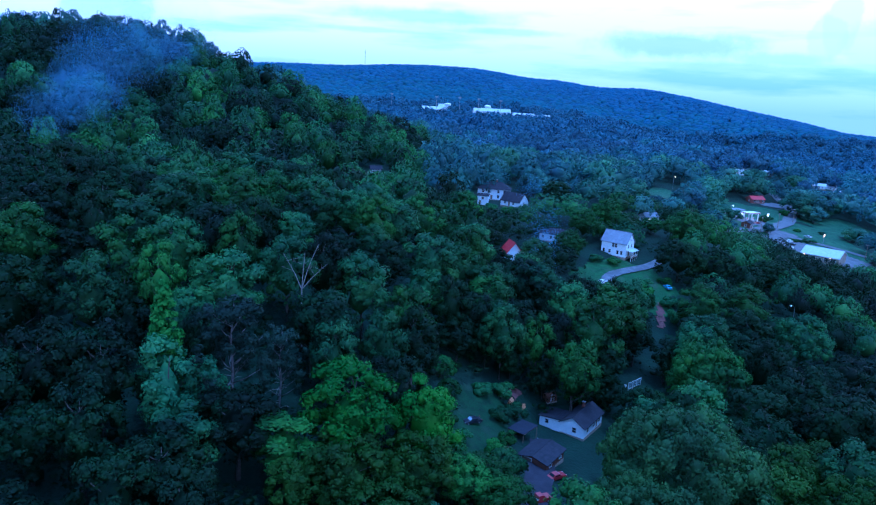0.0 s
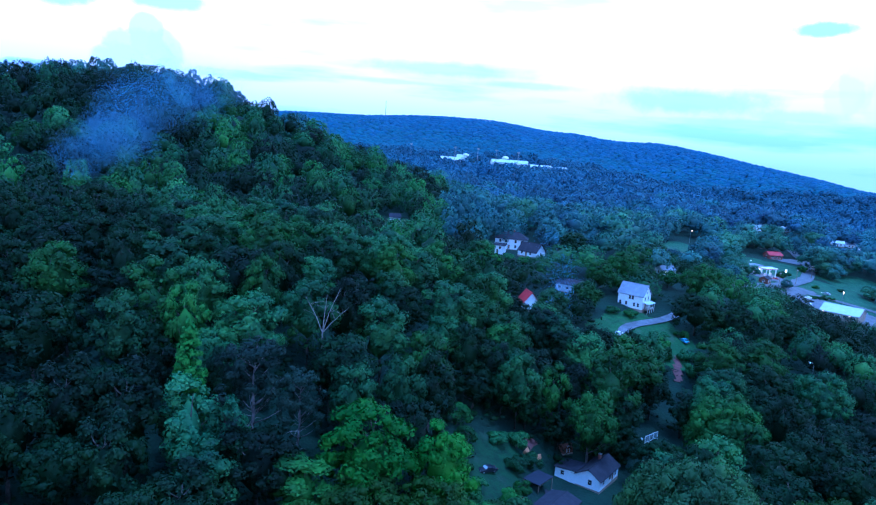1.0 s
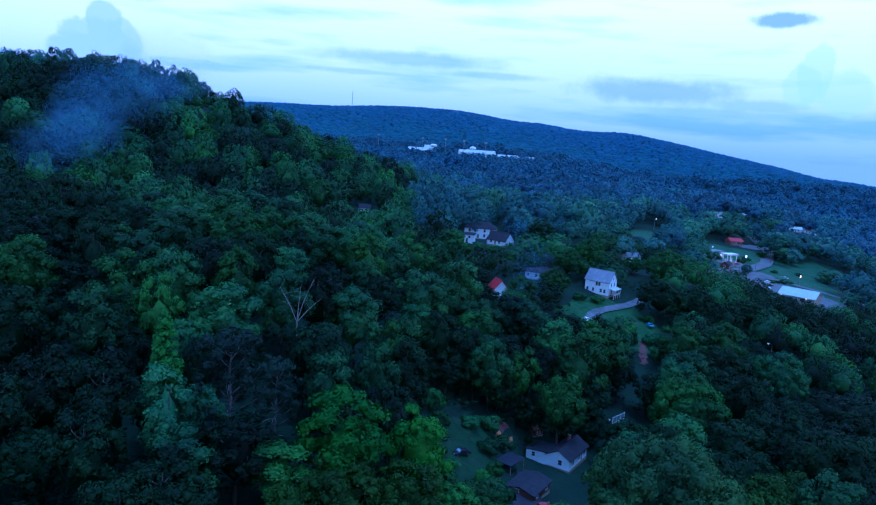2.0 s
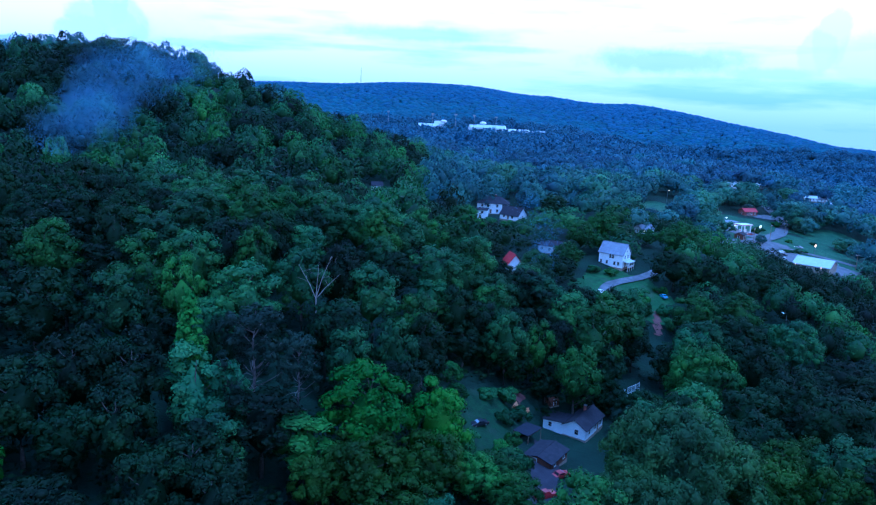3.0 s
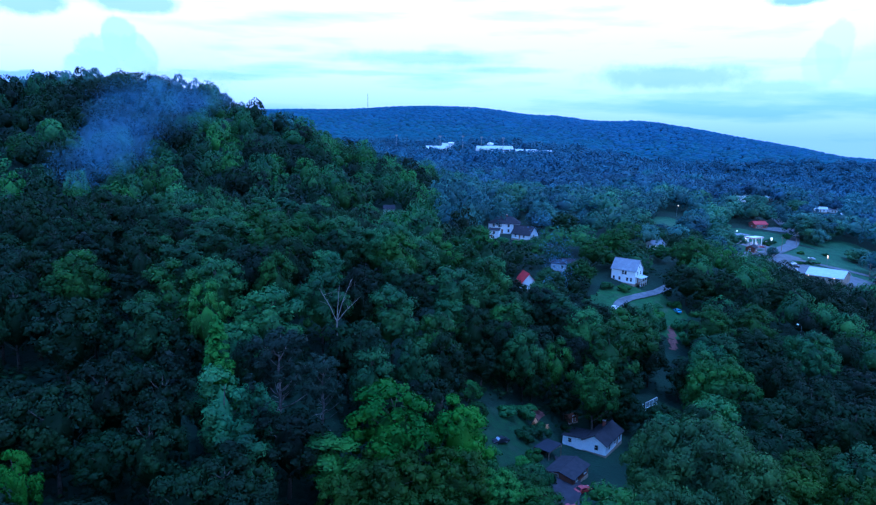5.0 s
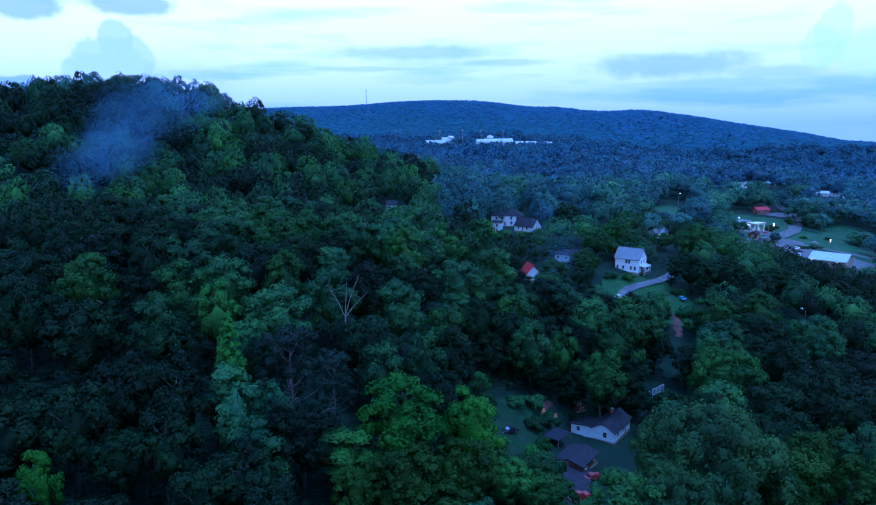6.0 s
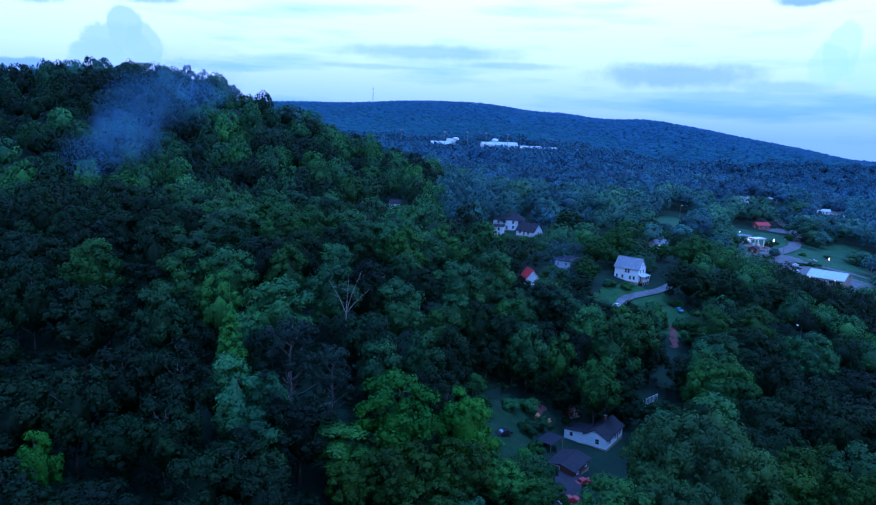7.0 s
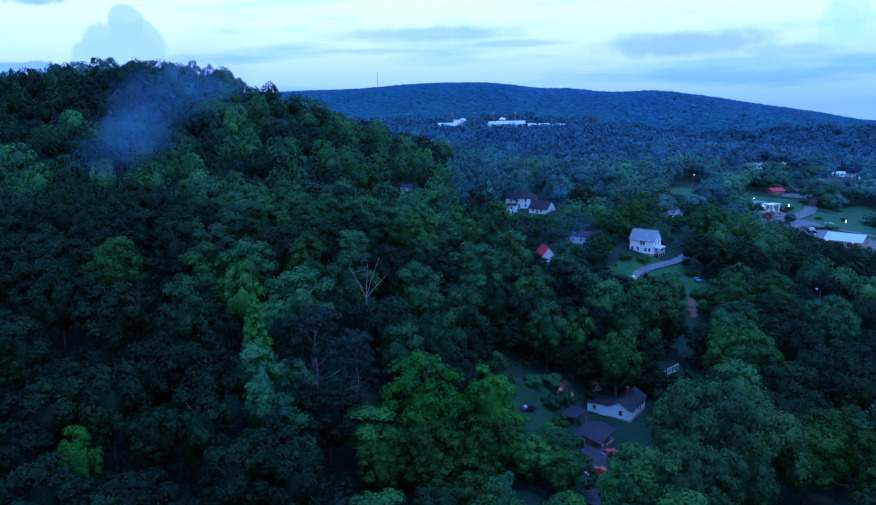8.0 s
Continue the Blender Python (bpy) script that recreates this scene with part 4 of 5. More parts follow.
def plant_far(rest):
    rng = np.random.default_rng(17)
    x, y = rest[:, 0], rest[:, 1]
    w = np.array([noise.noise((a / 55, b / 55, 8.0)) for a, b in zip(x, y)]) + rng.normal(size=len(x)) * 0.25
    # outer woods lean to the dark leaf colours in place of the view's dim edges
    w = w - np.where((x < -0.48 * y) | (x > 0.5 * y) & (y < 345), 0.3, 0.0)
    town = (x > 25) & (y > 225) | (x > 110)
    flank = (x > 105) & (y > 225) & (y < 352)
    behind = town & (y > 372)
    r = np.where(town, rng.uniform(6.0, 9.0, len(x)), rng.uniform(5.8, 8.8, len(x)))
    r = np.where(behind, rng.uniform(7.0, 11.0, len(x)), np.where(flank, rng.uniform(5.6, 7.6, len(x)), r))
    h = np.where(town, r * rng.uniform(1.4, 1.8, len(x)), rng.uniform(14, 24, len(x)))
    h = np.where(behind, r * rng.uniform(1.5, 2.0, len(x)) + 1, h)
    h = np.where(flank, rng.uniform(9, 12.5, len(x)) + np.where(y < 305, 4.0, 0), h)
    h = np.where((y > 430) & (x < -60), rng.uniform(12, 25, len(x)), h)
    # trees on the camera's sight lines are lowered or left out
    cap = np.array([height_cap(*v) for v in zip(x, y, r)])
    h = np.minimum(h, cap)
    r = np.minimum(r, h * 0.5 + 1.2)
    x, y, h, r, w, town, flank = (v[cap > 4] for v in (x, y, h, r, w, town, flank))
    # distance picks how much haze blue the leaves carry, less on the left hill
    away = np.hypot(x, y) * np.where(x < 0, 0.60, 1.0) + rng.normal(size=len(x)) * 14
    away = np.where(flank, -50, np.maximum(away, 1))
    for lo, hi, tone, words, lv, sz, wide, tall, lobes in ((-100, 0, "", "woods below the town", 34, 0.42, 7.4, 14.0, 32), (0, 330, "", "woods on the slopes", 24, 0.58, 6.6, 16.0, 26), (330, 600, "_off", "woods across the valley", 20, 0.68, 7.4, 15.0, 28), (600, 2000, "_far", "woods past the town with haze blue in the leaves", 15, 0.92, 8.0, 15.0, 26)):
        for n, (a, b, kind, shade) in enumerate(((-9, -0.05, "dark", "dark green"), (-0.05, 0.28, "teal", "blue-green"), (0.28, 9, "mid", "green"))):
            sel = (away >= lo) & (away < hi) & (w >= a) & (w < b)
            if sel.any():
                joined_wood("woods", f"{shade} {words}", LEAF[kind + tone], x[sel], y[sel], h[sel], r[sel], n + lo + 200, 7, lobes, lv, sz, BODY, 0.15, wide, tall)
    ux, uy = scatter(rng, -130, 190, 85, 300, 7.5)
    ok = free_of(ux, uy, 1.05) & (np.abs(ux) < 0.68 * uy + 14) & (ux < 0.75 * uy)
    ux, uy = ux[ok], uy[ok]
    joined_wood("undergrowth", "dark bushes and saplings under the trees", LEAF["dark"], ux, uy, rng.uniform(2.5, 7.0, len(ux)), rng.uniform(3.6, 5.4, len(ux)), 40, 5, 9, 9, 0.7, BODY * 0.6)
    # from here on the distance haze sits in the leaf colours
    x, y = scatter(rng, -760, 1150, 760, 1300, 17.0)
    ok = free_of(x, y) & (np.abs(x) < 0.70 * y + 30) & (x > -0.30 * y - 20)
    x, y = x[ok], y[ok]
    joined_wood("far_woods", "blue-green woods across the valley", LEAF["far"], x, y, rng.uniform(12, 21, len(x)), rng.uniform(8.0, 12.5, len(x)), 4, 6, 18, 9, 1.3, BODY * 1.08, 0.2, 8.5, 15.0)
    x, y = scatter(rng, -900, 1500, 1300, 1880, 10.5)
    ok = (x < 0.70 * y + 30) & (x > -0.30 * y - 20) & (y < 1830 - 0.00045 * np.clip(x - 50, 0, 1100) ** 2 + 60)
    x, y = x[ok], y[ok]
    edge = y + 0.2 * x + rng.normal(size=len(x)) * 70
    for lo, hi, mat, words in ((0, 1500, "slope", "blue-green woods at the foot of the far ridge"), (1500, 1660, "slope_high", "woods on the side of the far ridge, blue with painted haze"), (1660, 9999, "hill", "blue-green wooded ridge on the skyline")):
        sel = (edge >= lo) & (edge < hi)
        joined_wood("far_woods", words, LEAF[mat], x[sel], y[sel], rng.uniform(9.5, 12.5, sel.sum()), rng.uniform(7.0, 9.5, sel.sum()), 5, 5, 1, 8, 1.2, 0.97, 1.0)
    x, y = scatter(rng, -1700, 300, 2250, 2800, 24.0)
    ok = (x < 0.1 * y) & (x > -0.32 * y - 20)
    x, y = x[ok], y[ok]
    joined_wood("far_woods", "farthest wooded ridge, pale blue with painted haze", LEAF["hill"], x, y, rng.uniform(12, 18, len(x)), rng.uniform(14, 19, len(x)), 6, 3, 1, 8, 2.4, 0.9, 0.2)


plant_far(plant_near())


# ---------------------------------------------------------------- houses
def window(parent, place, w, h, lit=None, cross=True):
    """A window whose frame stands proud of the wall; local x across, y out of the wall, z up."""
    bm = bmesh.new()
    for x0, x1, z0, z1 in ((-w / 2 - 0.1, -w / 2, -0.1, h + 0.1), (w / 2, w / 2 + 0.1, -0.1, h + 0.1), (-w / 2, w / 2, -0.1, 0), (-w / 2, w / 2, h, h + 0.1)):
        brick_of(x0, x1, -0.02, 0.07, z0, z1, 0, bm)
    if cross:
        brick_of(-w / 2, w / 2, 0.0, 0.05, h / 2 - 0.03, h / 2 + 0.03, 0, bm)
    f = part("window", bm, TRIM, parent, place=place)
    part("pane", brick_of(-w / 2, w / 2, -0.02, 0.02, 0, h), lit or GLASS, f)
    part("sill", brick_of(-w / 2 - 0.15, w / 2 + 0.15, -0.02, 0.13, -0.16, -0.10), TRIM, f)
    return f


def door_in(parent, place, w, h, mat):
    d = part("door", brick_of(-w / 2, w / 2, -0.02, 0.05, 0, h, 0.01), mat, parent, place=place)
    bm = bmesh.new()
    for x0, x1, z0, z1 in ((-w / 2 - 0.1, -w / 2, 0, h + 0.1), (w / 2, w / 2 + 0.1, 0, h + 0.1), (-w / 2, w / 2, h, h + 0.1)):
        brick_of(x0, x1, -0.02, 0.07, z0, z1, 0, bm)
    part("frame", bm, TRIM, d)
    return d


def gable_body(L, W, h, rise):
    bm = bmesh.new()
    ends = []
    for x in (-L / 2, L / 2):
        ends.append([bm.verts.new(p) for p in ((x, -W / 2, -0.8), (x, W / 2, -0.8), (x, W / 2, h), (x, 0, h + rise), (x, -W / 2, h))])
    bm.faces.new(ends[0][::-1])
    bm.faces.new(ends[1])
    for k in range(5):
        j = (k + 1) % 5
        bm.faces.new((ends[0][k], ends[0][j], ends[1][j], ends[1][k]))
    bmesh.ops.recalc_face_normals(bm, faces=bm.faces)
    return bm


def roof_slab(L, W, h, rise, side, over=0.45, thick=0.16):
    """One slope of a gable roof, with its overhang."""
    s = rise / (W / 2)
    y1 = W / 2 + over
    z1 = h - s * over
    up = thick
    x = L / 2 + over
    bm = bmesh.new()
    P = [(-x, 0, h + rise + 0.02), (x, 0, h + rise + 0.02), (x, side * y1, z1 + 0.02), (-x, side * y1, z1 + 0.02)]
    lo = [bm.verts.new(p) for p in P]
    hi = [bm.verts.new((a, b, c + up)) for a, b, c in P]
    bm.faces.new(lo[::-1])
    bm.faces.new(hi)
    for k in range(4):
        bm.faces.new((lo[k], lo[(k + 1) % 4], hi[(k + 1) % 4], hi[k]))
    bmesh.ops.recalc_face_normals(bm, faces=bm.faces)
    return bm


SIDES = {"front": (0, -1, 180), "back": (0, 1, 0), "right": (1, 0, -90), "left": (-1, 0, 90)}


def on_wall(L, W, side, u, z):
    sx, sy, turn = SIDES[side]
    if sy:
        return pose(u, sy * W / 2, z, 0, 0, turn)
    return pose(sx * L / 2, u, z, 0, 0, turn)


def hip_roof(L, W, h, rise, over=0.5, thick=0.16):
    """A roof that slopes on all four sides, with its overhang."""
    drop = rise / (W / 2) * over
    x, y, k = L / 2 + over, W / 2 + over, L / 2 - W / 2
    bm = bmesh.new()
    low = [bm.verts.new(p) for p in ((-x, -y, h - drop), (x, -y, h - drop), (x, y, h - drop), (-x, y, h - drop))]
    eave = [bm.verts.new(v.co + Vector((0, 0, thick))) for v in low]
    a, b = bm.verts.new((-k, 0, h + rise + thick)), bm.verts.new((k, 0, h + rise + thick))
    bm.faces.new(low[::-1])
    for q in range(4):
        bm.faces.new((low[q], low[(q + 1) % 4], eave[(q + 1) % 4], eave[q]))
    for f in ((eave[0], eave[1], b, a), (eave[2], eave[3], a, b), (eave[1], eave[2], b), (eave[3], eave[0], a)):
        bm.faces.new(f)
    bmesh.ops.recalc_face_normals(bm, faces=bm.faces)
    return bm


def gable_house(place, L, W, h, rise, wall, roof, label, wins=(), doors=(), chimney=None, name="house", lit=(), over=0.45, hipped=False):
    """A house with a gable roof; the ridge runs along local x."""
    ho = thing(name, place, label, name, "houses of the valley" if name == "house" else "")
    part("wall", brick_of(-L / 2, L / 2, -W / 2, W / 2, -0.8, h - 0.3) if hipped else gable_body(L, W, h, rise), wall, ho)
    if hipped:
        part("roof", hip_roof(L, W, h, rise), roof, ho)
    else:
        for side in (-1, 1):
            part("roof", roof_slab(L, W, h, rise, side, over), roof, ho)
    ridge = L / 2 - W / 2 if hipped else L / 2 + over
    part("ridge_cap", tube([(-ridge, 0, h + rise + 0.19), (ridge, 0, h + rise + 0.19)], [0.09, 0.09], 6), roof, ho)
    part("foundation", brick_of(-L / 2 - 0.06, L / 2 + 0.06, -W / 2 - 0.06, W / 2 + 0.06, -1.6, 0.06), BLOCK, ho)
    for n, (side, u, z, w, hh) in enumerate(wins):
        window(ho, on_wall(L, W, side, u, z), w, hh, WARM_PANE if n in lit else None)
    for side, u, w, hh in doors:
        door_in(ho, on_wall(L, W, side, u, 0.25), w, hh, WOOD)
    if chimney:
        x, y, z = chimney
        ch = part("chimney", brick_of(x - 0.35, x + 0.35, y - 0.35, y + 0.35, h, z, 0.02), BRICK, ho)
        part("chimney_cap", brick_of(x - 0.45, x + 0.45, y - 0.45, y + 0.45, z, z + 0.12, 0.02), METAL, ch)
    return ho


def at(x, y, turn, lift=0.0, z=None):
    return pose(x, y, (gz(x, y) if z is None else z) + lift, 0, 0, turn)


WARM_PANE = glow("lit_window", (1.0, 0.72, 0.36), 2.2)


RUST = surface("rusty_boards", (0.10, 0.05, 0.035), (0.18, 0.085, 0.05), 0.6, 0.06, 0.9, 0.5)


def low_house():
    """White one-storey house whose gable faces the drive, with a lower annex."""
    L, W = 12.0, 6.4
    ho = gable_house(pose(45.4, 171.7, 2.5, 0, 0, 54.8), L, W, 2.9, 1.9, WHITE_SIDING, DARK_ROOF, "low white house with a dark gabled roof and annex",
                     (("left", -0.6, 1.0, 1.0, 1.3), ("front", -3.5, 1.0, 1.0, 1.2), ("front", 0.5, 1.0, 1.0, 1.2), ("front", 4.0, 1.0, 1.0, 1.2)), (("front", 2.2, 0.95, 2.05),), (2.5, 0.8, 5.9))
    bm = bmesh.new()
    y0, y1, x0, x1 = W / 2, W / 2 + 5.9, -L / 2 + 0.05, -L / 2 + 6.0
    low = [bm.verts.new(p) for p in ((x0, y0, -0.8), (x1, y0, -0.8), (x1, y1, -0.8), (x0, y1, -0.8))]
    top = [bm.verts.new(p) for p in ((x0, y0, 3.1), (x1, y0, 3.1), (x1, y1, 2.5), (x0, y1, 2.5))]
    bm.faces.new(low[::-1])
    bm.faces.new(top)
    for k in range(4):
        bm.faces.new((low[k], low[(k + 1) % 4], top[(k + 1) % 4], top[k]))
    an = part("annex", bm, WHITE_SIDING, ho, "lower white annex with a lean-to roof")
    bm = bmesh.new()
    lo = [bm.verts.new(p) for p in ((x0 - 0.3, y0 - 0.1, 3.14), (x1 + 0.3, y0 - 0.1, 3.14), (x1 + 0.3, y1 + 0.35, 2.50), (x0 - 0.3, y1 + 0.35, 2.50))]
    hi = [bm.verts.new(v.co + Vector((0, 0, 0.16))) for v in lo]
    bm.faces.new(lo[::-1])
    bm.faces.new(hi)
    for k in range(4):
        bm.faces.new((lo[k], lo[(k + 1) % 4], hi[(k + 1) % 4], hi[k]))
    part("annex_roof", bm, DARK_ROOF, an, "dark lean-to roof")
    window(ho, pose(x0, y0 + 3.8, 1.1, 0, 0, 90), 0.9, 1.1)
    bm = brick_of(x0 - 0.09, x0 - 0.02, y0 + 0.1, y1, 2.40, 2.52)
    part("fascia", bm, TRIM, ho)


def white_house():
    """Two-storey white house above the lane, with a side porch."""
    L, W = 10.8, 7.2
    ho = gable_house(pose(81.0, 282.4, 24.6, 0, 0, -41), L, W, 5.7, 3.9, WHITE_SIDING, GREY_ROOF, "two-storey white house with a blue-grey gabled roof",
                     (("front", -0.2, 3.6, 0.9, 1.5), ("front", 1.0, 3.6, 0.9, 1.5), ("front", -4.2, 1.0, 0.9, 1.4), ("front", 1.9, 1.0, 0.9, 1.4), ("front", 3.6, 1.0, 0.9, 1.4), ("front", -1.6, 1.0, 0.9, 1.4),
                      ("right", -1.5, 3.7, 0.9, 1.4), ("right", 1.2, 3.7, 0.9, 1.4), ("right", 0.0, 6.4, 0.6, 0.8), ("left", 0.0, 3.7, 0.9, 1.4)), (("right", -1.0, 1.0, 2.1),), None)
    x0, x1 = L / 2, L / 2 + 2.2
    part("porch_floor", brick_of(x0 + 0.01, x1, -2.9, 3.2, 0.1, 0.3, 0.02), WOOD, ho)
    bm = bmesh.new()
    lo = [bm.verts.new(p) for p in ((x0 + 0.01, -3.2, 3.0), (x1 + 0.3, -3.2, 2.5), (x1 + 0.3, 3.5, 2.5), (x0 + 0.01, 3.5, 3.0))]
    hi = [bm.verts.new(v.co + Vector((0, 0, 0.15))) for v in lo]
    bm.faces.new(lo[::-1])
    bm.faces.new(hi)
    for k in range(4):
        bm.faces.new((lo[k], lo[(k + 1) % 4], hi[(k + 1) % 4], hi[k]))
    part("porch_roof", bm, WHITE_METAL, ho, "pale porch roof")
    for y in (-2.8, -0.9, 1.1, 3.0):
        part("porch_post", brick_of(x1 - 0.15, x1, y - 0.07, y + 0.07, -1.2, 2.52, 0.01), TRIM, ho)
    part("porch_rail", brick_of(x1 - 0.12, x1 - 0.04, -2.7, 2.9, 1.05, 1.15), TRIM, ho)
    for k in range(28):
        y = -2.65 + k * 0.205
        part("baluster", BALUSTER, None, ho, place=pose(x1 - 0.08, y, 0.3))


BALUSTER = bpy.data.meshes.new("baluster")
_b = brick_of(-0.02, 0.02, -0.02, 0.02, 0, 0.75)
_b.to_mesh(BALUSTER)
_b.free()
BALUSTER.materials.append(TRIM)

low_house()
white_house()

W2 = (("front", -5.5, 3.5, 1.0, 1.5), ("front", -2.6, 3.5, 1.0, 1.5), ("front", 2.4, 3.5, 1.0, 1.5), ("front", 5.5, 3.5, 1.0, 1.5),
      ("front", -5.5, 0.9, 1.0, 1.5), ("front", 2.4, 0.9, 1.0, 1.5), ("front", 5.5, 0.9, 1.0, 1.5), ("right", 0, 3.5, 1.0, 1.5))
gable_house(at(36, 360, -9), 16.5, 8.5, 5.6, 2.9, WHITE_SIDING, DARK_ROOF, "large two-storey white house with a dark hipped roof", W2, (("front", -1.0, 1.0, 2.1),), (1.0, 1.0, 9.6), hipped=True)
gable_house(at(44.5, 341, -42, 0.4), 11.0, 7.6, 2.6, 3.7, WHITE_SIDING, DARK_ROOF, "white house with a black gabled roof", (("right", 0.0, 1.0, 1.0, 1.3), ("front", -3, 1.0, 1.0, 1.2), ("front", 2, 1.0, 1.0, 1.2)), (("front", -0.5, 0.95, 2.05),))
gable_house(at(29.5, 346, -12), 5.0, 5.0, 4.6, 0.7, WHITE_SIDING, DARK_ROOF, "small white house with a low dark roof", (("front", 0, 2.8, 1.0, 1.2), ("right", 0, 1.0, 1.0, 1.2)), (("front", -1.2, 0.9, 2.0),))
gable_house(at(56, 289, -28), 11.0, 7.0, 3.2, 1.7, GREY_SIDING, DARK_ROOF, "pale grey house with a dark roof behind trees", (("front", -4.0, 1.1, 1.0, 1.2), ("front", -0.5, 1.1, 1.0, 1.2), ("left", 1.0, 1.1, 1.0, 1.2), ("front", 3.5, 1.1, 1.0, 1.2)), (("front", 1.6, 0.9, 2.05),))
gable_house(at(35.2, 262.5, 102), 7.0, 6.4, 3.0, 3.8, WHITE_SIDING, RED_ROOF, "white house with a steep red metal roof", (("left", -1.2, 1.2, 0.9, 1.2), ("left", 1.2, 1.2, 0.9, 1.2), ("front", 0, 1.2, 0.9, 1.2)), (("front", 2.2, 0.9, 2.05),))
gable_house(at(31.6, 150.5, 54.8, -0.4), 9.0, 7.0, 2.2, 0.9, RUST, DARK_ROOF, "low garage with a dark shingle roof", (("front", 2.5, 1.0, 1.0, 1.0), ("front", -2.5, 1.0, 1.0, 1.0)), (("left", 1.5, 2.4, 2.1),), name="garage")
gable_house(at(38.5, 181, 30, -0.3), 3.2, 2.2, 1.6, 0.5, RUST, RUST, "rust-brown timber shed with a shallow roof", (), (("front", 0, 0.9, 1.8),), name="shed", over=0.25)
gable_house(at(108, 331, 20), 7.5, 6.0, 2.8, 1.6, WHITE_SIDING, GREY_ROOF, "white cottage glimpsed between trees", (("front", -2, 1.0, 0.9, 1.2), ("front", 2.2, 1.0, 0.9, 1.2), ("left", 0, 1.0, 0.9, 1.2)), (("front", 0, 0.9, 2.05),), lit=(0,))
gable_house(at(-28, 388, 10), 6.0, 5.0, 5.0, 1.6, WHITE_SIDING, DARK_ROOF, "white gabled house almost hidden by trees", (("front", -1.2, 3.0, 0.9, 1.2), ("front", 1.2, 3.0, 0.9, 1.2)), (("front", 0, 0.9, 2.05),))
gable_house(at(239, 500, 12), 10.5, 7.0, 2.9, 1.9, BRICK, RED_ROOF, "brick house with a red roof beside the meadow", (("front", -3, 1.0, 1.1, 1.2), ("front", 0.6, 1.0, 1.1, 1.2), ("front", 3.6, 1.0, 1.1, 1.2), ("left", 0, 1.0, 1.1, 1.2)), (("front", -1.1, 0.9, 2.05),))
for x, y, t, L in ((272, 610, -15, 11), (291, 640, 20, 9), (372, 655, -25, 11), (384, 640, 15, 9), (393, 668, -10, 12), (318, 652, 5, 10)):
    gable_house(at(x, y, t), L, 7.0, 3.0, 1.7, WHITE_SIDING, (WHITE_METAL, GREY_ROOF)[int(x) % 2], "distant pale house in the woods", (("front", -L / 4, 1.0, 1.1, 1.2), ("front", L / 4, 1.0, 1.1, 1.2), ("left", 0, 1.0, 1.1, 1.2)), (("front", 0, 0.9, 2.05),))
gable_house(at(190, 403, 50, 0.2), 6.5, 5.0, 2.7, 1.2, RUST, DARK_ROOF, "small brick building beside the street", (("front", 1.5, 1.0, 1.0, 1.1), ("left", 0, 1.0, 1.0, 1.1)), (("front", -1.5, 0.9, 2.05),))


# ---------------------------------------------------------------- the little town
def shop():
    """Long tan shop with a white metal roof and lamps on its wall."""
    L, W = 18, 16
    ho = thing("shop", at(214.5, 363, -43, 0.3), "long tan shop with a white low-pitched metal roof", "shop")
    part("wall", gable_body(L, W, 3.2, 3.0), BLOCK, ho)
    for side in (-1, 1):
        part("roof", roof_slab(L, W, 3.2, 3.0, side, 0.5, 0.2), WHITE_METAL, ho)
    for u in (-6.5, -3.2, 3.2, 6.5):
        window(ho, on_wall(L, W, "front", u, 1.0), 2.4, 1.6)
    door_in(ho, on_wall(L, W, "front", 0, 0.1), 1.8, 2.2, METAL)
    for u in (-7.5, 5.0):
        lm = part("wall_lamp", brick_of(u - 0.15, u + 0.15, -W / 2 - 0.6, -W / 2, 3.0, 3.15, 0.02), METAL, ho)
        part("bulb", brick_of(u - 0.25, u + 0.25, -W / 2 - 0.65, -W / 2 - 0.3, 2.7, 3.0, 0.08), LAMP, lm, "glowing warm bulb")


LAMP = glow("sodium_lamp", (1.0, 0.42, 0.10), 6.0)
WHITE_LAMP = glow("white_lamp", (1.0, 0.85, 0.7), 6.0)
DIM_LAMP = glow("dim_lamp", (0.8, 0.95, 1.0), 1.3)
SIGN_GLOW = glow("lit_sign", (1.0, 0.8, 0.6), 2.5)
RED_GLOW = glow("red_sign", (1.0, 0.20, 0.10), 6.0)


def street_lamp(x, y, h, mat, label, arm=1.6, turn=0):
    la = thing("street_lamp", at(x, y, turn), label, "street lamp", "street lamps of the town")
    part("pole", tube([(0, 0, -0.4), (0, 0, h * 0.5), (0, 0, h)], [0.14, 0.11, 0.08], 8), METAL, la)
    part("arm", tube([(0, 0, h - 0.2), (arm * 0.5, 0, h + 0.15), (arm, 0, h + 0.15)], [0.06, 0.05, 0.04], 6), METAL, la)
    hd = part("head", brick_of(arm - 0.3, arm + 0.5, -0.25, 0.25, h + 0.08, h + 0.32, 0.06), METAL, la)
    part("bulb", brick_of(arm - 0.2, arm + 0.4, -0.25, 0.25, h - 0.25, h + 0.08, 0.08), mat, hd, "glowing bulb")


